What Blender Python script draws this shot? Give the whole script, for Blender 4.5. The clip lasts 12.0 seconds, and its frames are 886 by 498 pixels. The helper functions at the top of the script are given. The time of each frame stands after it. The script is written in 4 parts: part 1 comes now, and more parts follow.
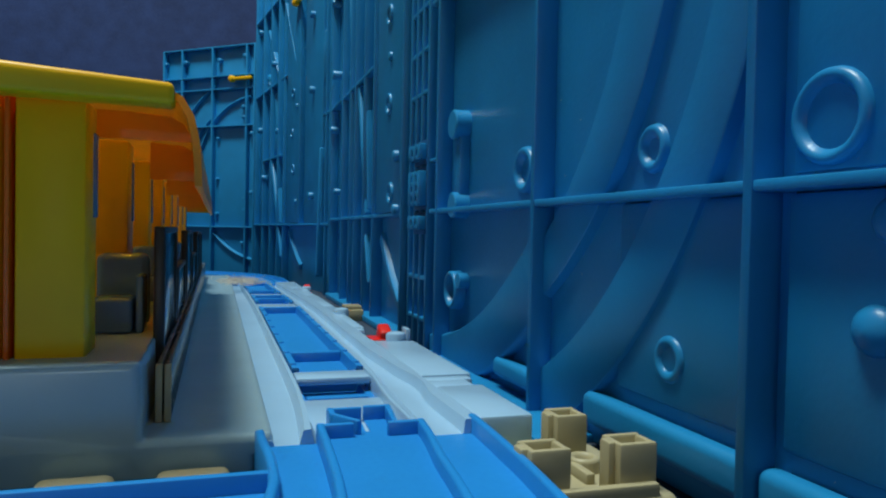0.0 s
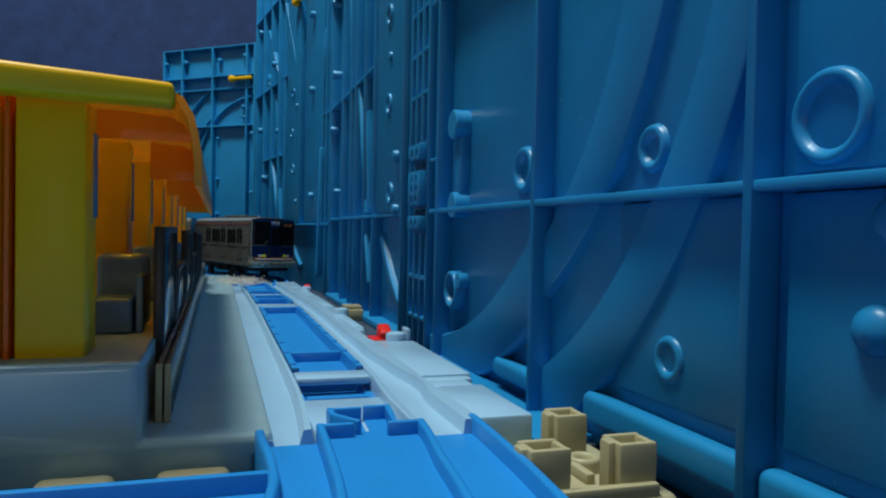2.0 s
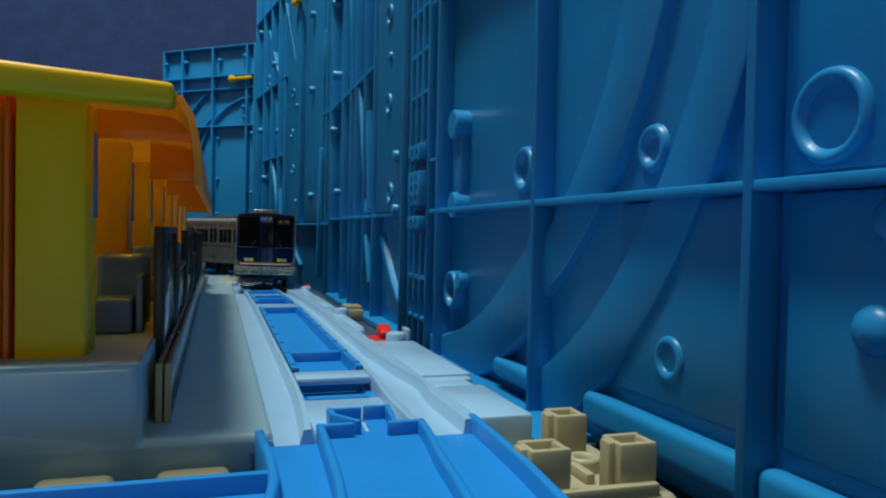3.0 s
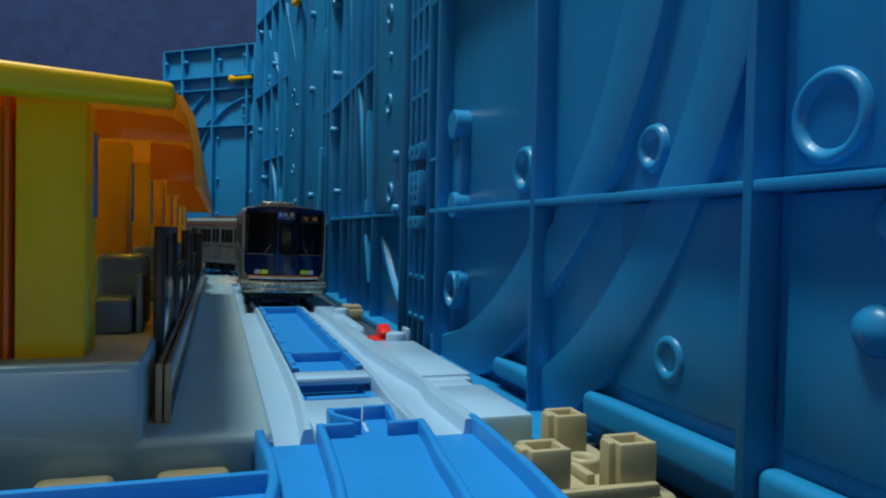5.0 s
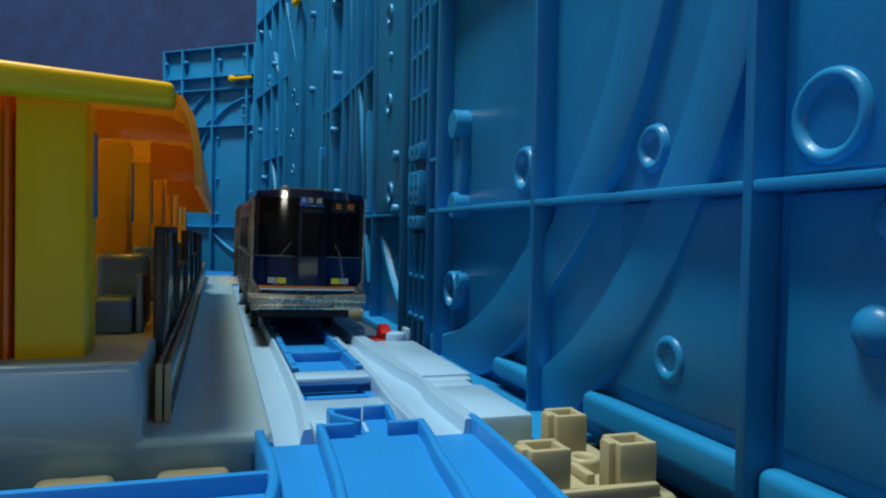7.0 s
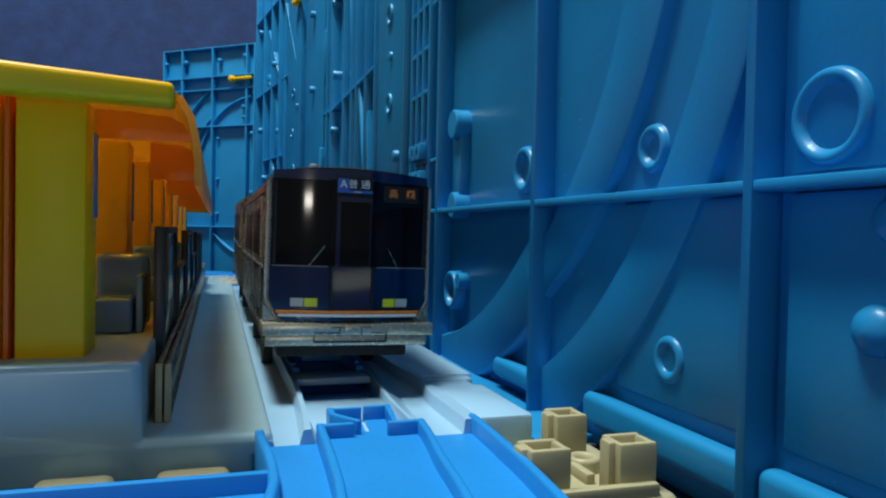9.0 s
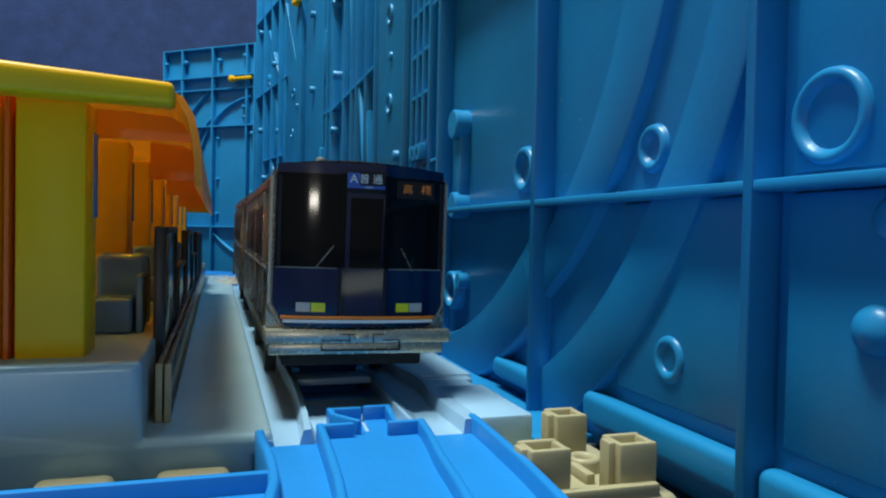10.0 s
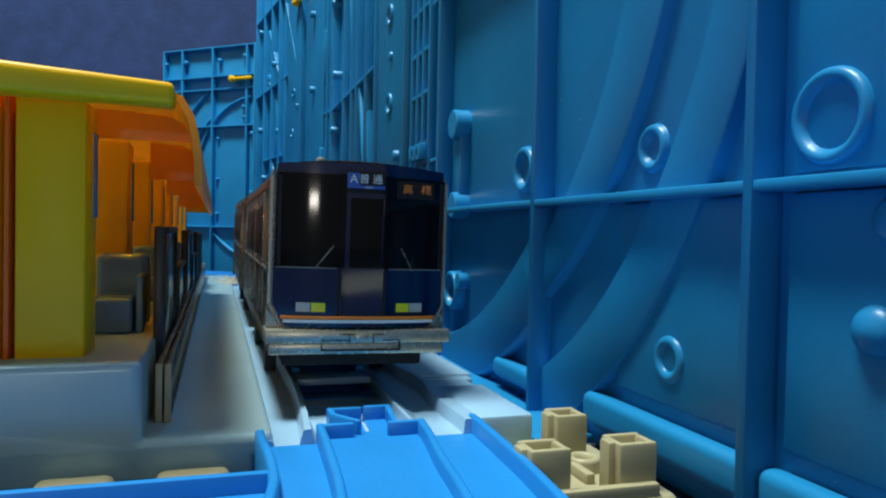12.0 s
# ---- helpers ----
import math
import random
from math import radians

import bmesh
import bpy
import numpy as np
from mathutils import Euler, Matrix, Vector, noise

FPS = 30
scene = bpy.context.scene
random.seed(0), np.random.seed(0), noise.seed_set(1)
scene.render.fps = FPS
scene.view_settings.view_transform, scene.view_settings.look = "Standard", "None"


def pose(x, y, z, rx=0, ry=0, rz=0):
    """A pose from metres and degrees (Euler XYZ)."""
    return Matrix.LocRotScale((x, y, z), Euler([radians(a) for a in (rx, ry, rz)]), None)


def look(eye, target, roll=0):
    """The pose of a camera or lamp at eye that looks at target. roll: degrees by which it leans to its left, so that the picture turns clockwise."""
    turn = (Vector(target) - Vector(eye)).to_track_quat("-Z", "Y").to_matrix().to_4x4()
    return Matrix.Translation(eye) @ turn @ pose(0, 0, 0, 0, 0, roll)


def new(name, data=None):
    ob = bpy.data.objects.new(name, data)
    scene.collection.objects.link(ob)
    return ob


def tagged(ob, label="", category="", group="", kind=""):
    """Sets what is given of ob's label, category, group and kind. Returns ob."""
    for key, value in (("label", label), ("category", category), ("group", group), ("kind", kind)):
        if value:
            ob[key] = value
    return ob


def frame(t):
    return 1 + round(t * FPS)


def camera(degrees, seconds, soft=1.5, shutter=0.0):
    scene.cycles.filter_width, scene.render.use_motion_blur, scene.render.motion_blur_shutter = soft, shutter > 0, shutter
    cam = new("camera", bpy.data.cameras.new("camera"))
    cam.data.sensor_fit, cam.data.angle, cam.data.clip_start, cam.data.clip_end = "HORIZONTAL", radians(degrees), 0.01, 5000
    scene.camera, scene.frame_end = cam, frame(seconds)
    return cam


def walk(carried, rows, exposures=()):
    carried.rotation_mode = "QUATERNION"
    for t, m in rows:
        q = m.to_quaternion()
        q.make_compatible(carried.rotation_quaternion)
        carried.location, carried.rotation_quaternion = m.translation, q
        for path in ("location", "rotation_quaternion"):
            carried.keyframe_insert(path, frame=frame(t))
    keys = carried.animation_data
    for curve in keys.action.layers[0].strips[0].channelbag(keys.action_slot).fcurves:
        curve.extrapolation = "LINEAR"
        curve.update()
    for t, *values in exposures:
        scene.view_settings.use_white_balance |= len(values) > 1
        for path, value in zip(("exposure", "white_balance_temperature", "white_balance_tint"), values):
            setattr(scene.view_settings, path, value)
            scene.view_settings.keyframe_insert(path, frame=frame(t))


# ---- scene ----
# One still camera, a hand's width above a toy railway.
cam = camera(63.16, 12.0, soft=2.1)
EYE = (0.0, 0.0, 0.043)
YAW, PITCH, ROLL = radians(17.43), radians(1.275), 1.13
AIM = (math.sin(YAW) * math.cos(PITCH), math.cos(YAW) * math.cos(PITCH), EYE[2] - math.sin(PITCH))
walk(cam, [(0.0, look(EYE, AIM, ROLL)), (12.0, look(EYE, AIM, ROLL))],
     exposures=[(0.0, 0.0), (3.0, 0.0), (5.5, 0.1), (7.2, 0.25), (9.0, 0.45), (10.5, 0.55), (12.0, 0.58)])

# ---- light: a ceiling lamp in a closed room, and an added low lamp ----
world = bpy.data.worlds.new("room_air")
scene.world = world
world.use_nodes = True
world.node_tree.nodes["Background"].inputs["Color"].default_value = (0.55, 0.7, 1.0, 1)
world.node_tree.nodes["Background"].inputs["Strength"].default_value = 0.02


def area_lamp(name, eye, target, sx, sy, watts, colour):
    d = bpy.data.lights.new(name, "AREA")
    d.shape, d.size, d.size_y, d.energy, d.color = "RECTANGLE", sx, sy, watts, colour
    ob = new(name, d)
    ob.matrix_world = look(eye, target)
    return ob


area_lamp("ceiling_lamp", (-0.35, 0.22, 1.9), (0.0, 0.40, 0.0), 0.6, 0.30, 41, (0.90, 1.0, 0.95))
# unseen lamp low behind the camera: gives the windscreen glint, brightens front faces
area_lamp("window_light", (-0.232, -1.42, 0.122), (0.02, 0.14, 0.05), 0.09, 0.030, 0.48, (1.0, 0.96, 0.84))

# ---- materials ----
def material(name, base, rough=0.4, metal=0.0, vary=0.12, scale=60.0, bump=0.05, grain=900.0, trans=0.0, alpha=1.0,
             coat=0.0, ior=1.46, spec=0.5, rvar=1.0):
    m = bpy.data.materials.new(name)
    m.use_nodes = True
    nt = m.node_tree
    b = nt.nodes["Principled BSDF"]
    geo = nt.nodes.new("ShaderNodeTexCoord")
    n1 = nt.nodes.new("ShaderNodeTexNoise")
    n1.inputs["Scale"].default_value, n1.inputs["Detail"].default_value = scale, 5
    n2 = nt.nodes.new("ShaderNodeTexNoise")
    n2.inputs["Scale"].default_value, n2.inputs["Detail"].default_value = grain, 3
    for n in (n1, n2):
        nt.links.new(geo.outputs["Object"], n.inputs["Vector"])
    ramp = nt.nodes.new("ShaderNodeValToRGB")
    lo = [c * (1 - vary) for c in base]
    hi = [min(1, c * (1 + vary)) for c in base]
    ramp.color_ramp.elements[0].position, ramp.color_ramp.elements[1].position = 0.3, 0.7
    ramp.color_ramp.elements[0].color, ramp.color_ramp.elements[1].color = (*lo, 1), (*hi, 1)
    nt.links.new(n1.outputs["Fac"], ramp.inputs["Fac"])
    nt.links.new(ramp.outputs["Color"], b.inputs["Base Color"])
    rr = nt.nodes.new("ShaderNodeMapRange")
    rr.inputs["To Min"].default_value, rr.inputs["To Max"].default_value = max(0.02, rough * (1 - 0.25 * rvar)), min(1, rough * (1 + 0.3 * rvar))
    nt.links.new(n2.outputs["Fac"], rr.inputs["Value"])
    nt.links.new(rr.outputs["Result"], b.inputs["Roughness"])
    if bump:
        bp = nt.nodes.new("ShaderNodeBump")
        bp.inputs["Strength"].default_value, bp.inputs["Distance"].default_value = bump, 0.0004
        nt.links.new(n2.outputs["Fac"], bp.inputs["Height"])
        nt.links.new(bp.outputs["Normal"], b.inputs["Normal"])
    b.inputs["Metallic"].default_value = metal
    b.inputs["Transmission Weight"].default_value = trans
    b.inputs["Alpha"].default_value = alpha
    b.inputs["Coat Weight"].default_value = coat
    b.inputs["IOR"].default_value = ior
    b.inputs["Specular IOR Level"].default_value = spec
    return m


M_PANEL = material("blue_panel_plastic", (0.012, 0.232, 0.505), 0.36, vary=0.12, scale=30, bump=0.13, grain=800)
# darker copy of the panel blue, for shade inside the hinge openings
M_SHADOWBLUE = material("panel_blue_shaded", (0.006, 0.09, 0.24), 0.5, vary=0.08, bump=0.0)
M_RAIL = material("blue_rail_plastic", (0.016, 0.235, 0.63), 0.34, vary=0.06, scale=40, bump=0.05)
M_SILVER = material("silver_grey_plastic", (0.31, 0.46, 0.53), 0.25, metal=0.15, vary=0.05, scale=45, bump=0.0, rvar=0.0)
M_BENCH = material("blue_grey_plastic", (0.12, 0.23, 0.35), 0.26, vary=0.05, scale=60, bump=0.0, rvar=0.0)
M_WHITE = material("pale_grey_plastic", (0.31, 0.51, 0.70), 0.22, vary=0.05, scale=30, bump=0.0, rvar=0.0)
M_TAN = material("tan_block_plastic", (0.42, 0.37, 0.22), 0.42, vary=0.08, scale=80, bump=0.06)
M_YELLOW = material("yellow_plastic", (1.0, 0.51, 0.005), 0.36, vary=0.07, scale=50, bump=0.05, spec=0.28)
M_ORANGE = material("clear_orange_plastic", (1.0, 0.44, 0.010), 0.34, vary=0.08, trans=0.6, bump=0.03)
M_RED = material("red_plastic", (0.70, 0.02, 0.012), 0.35, vary=0.06)
M_REDTRIM = material("orange_red_trim", (0.90, 0.14, 0.004), 0.4, vary=0.06)
M_STEEL = material("silver_car_paint", (0.20, 0.197, 0.172), 0.27, metal=0.75, vary=0.08, scale=120, bump=0.03)
M_APRON = material("pale_silver_paint", (0.40, 0.385, 0.31), 0.27, metal=0.6, vary=0.05, scale=60, bump=0.0, rvar=0.2)
M_ROOFGREY = material("grey_roof_paint", (0.17, 0.18, 0.18), 0.4, vary=0.08)
M_GLASS = material("black_glossy_window", (0.004, 0.004, 0.005), 0.06, vary=0.1, bump=0.0, spec=0.22, rvar=0.0)
M_SIDEGLASS = material("dark_side_window", (0.006, 0.006, 0.007), 0.30, vary=0.1, bump=0.0, spec=0.06)
# paler silver that holds the highlight along the frame edges
M_EDGE = material("silver_edge_highlight", (0.55, 0.53, 0.45), 0.22, metal=0.6, vary=0.04, bump=0.0)
M_NAVY = material("navy_gloss_paint", (0.003, 0.011, 0.055), 0.07, vary=0.08, bump=0.0, coat=0.25, ior=1.5, rvar=0.0)
M_BLACK = material("black_plastic", (0.006, 0.006, 0.007), 0.7, vary=0.15)
M_SMOKE = material("smoked_clear_plastic", (0.022, 0.025, 0.026), 0.14, vary=0.08, trans=0.2, bump=0.02)
M_FROST = material("cloudy_grey_plastic", (0.16, 0.18, 0.17), 0.25, vary=0.06, trans=0.25, bump=0.01)
M_DARK = material("dark_grey_plastic", (0.016, 0.018, 0.019), 0.35, vary=0.12)
M_SIDESTRIPE = material("dull_red_print", (0.17, 0.06, 0.035), 0.35, vary=0.05)
M_LAMPW = material("white_print", (0.72, 0.74, 0.72), 0.4, vary=0.03)
M_LAMPG = material("pale_grey_print", (0.42, 0.47, 0.44), 0.4, vary=0.03)
M_LAMPY = material("yellow_green_print", (0.62, 0.70, 0.02), 0.4, vary=0.03)
M_STRIPE = material("orange_print", (0.80, 0.22, 0.02), 0.35, vary=0.04)
M_SIGNB = material("blue_print", (0.025, 0.11, 0.42), 0.35, vary=0.04)
M_LED = material("amber_print", (0.85, 0.26, 0.05), 0.4, vary=0.04)
M_FLOOR = material("dark_carpet_floor", (0.026, 0.048, 0.085), 0.9, vary=0.3, scale=25, bump=0.5, grain=600)
M_CLOTH = material("dark_blue_wall_cloth", (0.021, 0.046, 0.155), 0.85, vary=0.18, scale=34, bump=0.9, grain=220)
M_ROOM = material("grey_beige_room_paint", (0.34, 0.33, 0.31), 0.8, vary=0.05, scale=3, bump=0.1, grain=80)
M_MAT = material("pale_straw_mat", (0.85, 0.85, 0.64), 0.7, vary=0.12, scale=40, bump=0.3, grain=300)
M_FLUFF = material("pale_lint", (0.66, 0.60, 0.52), 0.95, vary=0.1)


def let_light_through(m, colour, share):
    """Adds the glow of light that passes through thin cloudy plastic."""
    nt = m.node_tree
    out, b = nt.nodes["Material Output"], nt.nodes["Principled BSDF"]
    tr, mix = nt.nodes.new("ShaderNodeBsdfTranslucent"), nt.nodes.new("ShaderNodeMixShader")
    tr.inputs["Color"].default_value = (*colour, 1)
    mix.inputs[0].default_value = share
    nt.links.new(b.outputs[0], mix.inputs[1])
    nt.links.new(tr.outputs[0], mix.inputs[2])
    nt.links.new(mix.outputs[0], out.inputs["Surface"])


let_light_through(M_ORANGE, (0.95, 0.50, 0.02), 0.10)


# ---- mesh helpers ----
def link(name, bm, mat, parent=None, label="", smooth=False):
    me = bpy.data.meshes.new(name)
    bmesh.ops.recalc_face_normals(bm, faces=bm.faces)
    bm.to_mesh(me)
    bm.free()
    for m in (mat if isinstance(mat, (list, tuple)) else [mat]):
        me.materials.append(m)
    if smooth:
        me.set_sharp_from_angle(angle=radians(40))
    ob = new(name, me)
    if parent:
        ob.parent = parent
    if label:
        tagged(ob, label)
    return ob


def part(name, bm, mat, parent, label=""):
    return link(name, bm, mat, parent, label, True)


def empty(name, label, category, group="", at=None, kind=""):
    ob = new(name)
    ob.empty_display_size = 0.01
    if at:
        ob.matrix_world = at
    return tagged(ob, label, category, group, kind)


def box(x0, x1, y0, y1, z0, z1, bevel=0.0, seg=2, bm=None):
    out = bm or bmesh.new()
    b = bmesh.new()
    bmesh.ops.create_cube(b, size=1)
    for v in b.verts:
        v.co = Vector(((x0 + x1) / 2 + v.co.x * (x1 - x0), (y0 + y1) / 2 + v.co.y * (y1 - y0), (z0 + z1) / 2 + v.co.z * (z1 - z0)))
    if bevel:
        bmesh.ops.bevel(b, geom=b.edges[:], offset=bevel, segments=seg, affect="EDGES", profile=0.5)
        b.normal_update()
        for f in b.faces:
            f.smooth = max(abs(c) for c in f.normal) < 0.9995
    if bm is None:
        out.free()
        return b
    return join(out, b)


def join(a, b):
    me = bpy.data.meshes.new("t")
    b.to_mesh(me)
    b.free()
    a.from_mesh(me)
    bpy.data.meshes.remove(me)
    return a


def moved(bm, m):
    bmesh.ops.transform(bm, matrix=m, verts=bm.verts)
    return bm


def sweep(profile, stations, closed=True, caps=True, soft=True):
    """A profile of (u, w) pairs carried along stations of (origin, side, up)."""
    bm = bmesh.new()
    rings = []
    for o, sx, up in stations:
        rings.append([bm.verts.new(Vector(o) + Vector(sx) * u + Vector(up) * w) for u, w in profile])
    n = len(profile)
    for a, b in zip(rings, rings[1:]):
        for i in range(n if closed else n - 1):
            j = (i + 1) % n
            bm.faces.new((a[i], a[j], b[j], b[i])).smooth = soft
    if caps and closed:
        bm.faces.new(rings[0])
        bm.faces.new(list(reversed(rings[-1])))
    return bm


def tube(r_out, r_in, depth, n=40):
    """A raised ring in the plane x = 0 with a rounded lip and a funnelled inside, standing out towards -x."""
    w = (r_out - r_in) * 0.5
    lip = min(w, depth * 0.9)
    prof = [(r_out + 0.0002, 0.0), (r_out, -depth + lip)]
    prof += [(r_out - w + w * math.cos(radians(q)), -depth + lip - lip * math.sin(radians(q))) for q in (30, 60, 90, 120, 150)]
    prof += [(r_in - w * 0.25, -depth + lip * 1.1), (r_in - w * 0.9, 0.0004)]
    bm = bmesh.new()
    rings = []
    for k in range(n):
        a = 2 * math.pi * k / n
        rings.append([bm.verts.new((x, r * math.cos(a), r * math.sin(a))) for r, x in prof])
    for k in range(n):
        a, b = rings[k], rings[(k + 1) % n]
        for i in range(len(prof) - 1):
            bm.faces.new((a[i], a[i + 1], b[i + 1], b[i])).smooth = True
    return bm


def boss(r, depth, dome=0.0, n=24):
    """A round peg on the plane x = 0, standing out towards -x."""
    prof = [(r, 0.0), (r, -depth), (r * 0.9, -depth - r * 0.1 - dome * 0.3), (r * 0.6, -depth - r * 0.1 - dome * 0.8), (0.0002, -depth - r * 0.1 - dome)]
    bm = bmesh.new()
    rings = []
    for k in range(n):
        a = 2 * math.pi * k / n
        rings.append([bm.verts.new((x, q * math.cos(a), q * math.sin(a))) for q, x in prof])
    for k in range(n):
        a, b = rings[k], rings[(k + 1) % n]
        for i in range(len(prof) - 1):
            bm.faces.new((a[i], a[i + 1], b[i + 1], b[i])).smooth = True
    bm.faces.new([r[-1] for r in rings])
    return bm


def arc_band(cy, cz, r0, r1, a0, a1, height, flank=0.0012, r0e=None, r1e=None, y_low=None, y_high=None, n=48, slope=0.0008):
    """A raised curved band on the plane x = 0 with sloped flanks, standing out towards -x; its radii may drift from r0, r1 to r0e, r1e."""
    bm = bmesh.new()
    rings = []
    for k in range(n + 1):
        f = k / n
        a = radians(a0 + (a1 - a0) * f)
        p = r0 + ((r0e or r0) - r0) * f
        q = r1 + ((r1e or r1) - r1) * f
        c, s = math.cos(a), math.sin(a)
        row = []
        for r, x in ((p - slope, 0.0), (p, -height * 0.8), (p + slope * 0.5, -height), (q - slope * 0.5, -height), (q + flank * 0.12, -height * 0.88), (q + flank, 0.0)):
            y = cy + r * c
            y = max(y, y_low) if y_low is not None else y
            y = min(y, y_high) if y_high is not None else y
            row.append(bm.verts.new((x, y, cz + r * s)))
        rings.append(row)
    for a, b in zip(rings, rings[1:]):
        for i in range(5):
            bm.faces.new((a[i], a[i + 1], b[i + 1], b[i])).smooth = True
    bm.faces.new(rings[0])
    bm.faces.new(list(reversed(rings[-1])))
    return bm


# ---- room ----
def setting(name, bm, mat, label, category):
    return tagged(link(name, bm, mat), label, category, kind="structure")


GROUND = -0.005
setting("floor", box(-1.6, 1.6, -1.5, 1.62, GROUND - 0.05, GROUND), M_FLOOR, "dark carpeted floor under the toy railway", "floor")
setting("wall_north", box(-1.6, 1.6, 1.55, 1.61, GROUND + 0.002, 2.2), M_CLOTH, "dark blue woven cloth wall behind the layout", "wall")
setting("wall_south", box(-1.6, 1.6, -1.5, -1.44, GROUND + 0.002, 2.2), M_ROOM, "plain grey-beige room wall", "wall")
setting("wall_west", box(-1.6, -1.54, -1.435, 1.545, GROUND + 0.002, 2.2), M_ROOM, "plain grey-beige room wall", "wall")
setting("wall_east", box(1.54, 1.6, -1.435, 1.545, GROUND + 0.002, 2.2), M_ROOM, "plain grey-beige room wall", "wall")
setting("ceiling", box(-1.6, 1.6, -1.5, 1.62, 2.203, 2.26), M_ROOM, "plain grey-beige room ceiling", "ceiling")
# an unseen pale mat behind the camera, added for its reflection in the train's front
mat_ = empty("floor_mat", "unseen pale mat behind the camera, mirrored in the train's front", "mat", at=pose(0.170, -0.365, GROUND))
part("weave", box(-0.130, 0.140, -0.120, 0.120, 0.0, 0.004, 0.0015), M_MAT, mat_)
part("hem", box(-0.137, -0.131, -0.120, 0.120, 0.0, 0.005, 0.0015), M_DARK, mat_)


# ---- blue layout boards stood on edge ----
def board(label, m, length, height, cols, rows, arcs=(), rings=(), bosses=(), ledges=(), strips=(), bars=(), braces=(), fields=(), rib=0.006, low=0.0):
    """A board in the plane x = 0 of its own space: y along, z up, ribs towards -x."""
    top = empty("layout_board", label, "toy board", "blue boards round the track", m)
    part("skin", box(0.0, 0.003, 0.0, length, low, height, 0.0006), M_PANEL, top)
    for y in cols:
        part("vertical_rib", box(-rib, 0.0005, y - 0.0011, y + 0.0011, low, height - 0.0005, 0.0005), M_PANEL, top)
    edges = [0.0] + sorted(cols) + [length]
    for z in rows:
        for a, b in zip(edges, edges[1:]):
            if b - a > 0.006:
                part("horizontal_rib", box(-rib + 0.0002, 0.0005, a + 0.001, b - 0.001, z - 0.0009, z + 0.0009, 0.0004), M_PANEL, top)
    for a in arcs:
        part("curved_band", arc_band(*a), M_PANEL, top)
    for y, z, r0, r1, d in rings:
        part("ring", moved(tube(r0, r1, d), pose(0, y, z)), M_PANEL, top)
    for y, z, r, d, dome in bosses:
        part("peg", moved(boss(r, d, dome), pose(0, y, z)), M_PANEL, top)
    for y0, y1, z0, z1, d in ledges:
        part("ledge", box(-d, 0.0005, y0, y1, z0, z1, 0.0019, 5), M_PANEL, top)
    for y0, y1, z0, z1, d in fields:
        part("raised_field", box(-d, 0.0004, y0, y1, z0, z1, d * 0.7, 2), M_PANEL, top)
    for y0, y1, z in bars:
        part("horizontal_rib", box(-rib + 0.0004, 0.0005, y0, y1, z - 0.0009, z + 0.0009, 0.0004), M_PANEL, top)
    for y0, z0, y1, z1, w, d in braces:
        n = math.hypot(y1 - y0, z1 - z0)
        bar = box(-d, 0.0005, -w / 2, w / 2, 0.0, n, min(w, d) * 0.3, 3)
        part("slanted_brace", moved(bar, pose(0, y0, z0, math.degrees(math.atan2(y0 - y1, z1 - z0)), 0, 0)), M_PANEL, top)
    for y0, y1, z0, z1, d in strips:
        part("raised_strip", box(-d, 0.0005, y0, y1, z0, z1, 0.0005), M_PANEL, top)
    return top


WX = 0.084
O1 = 0.008  # where the near board starts along the track
C = (0.242 - O1, 0.114 - GROUND)
G = GROUND
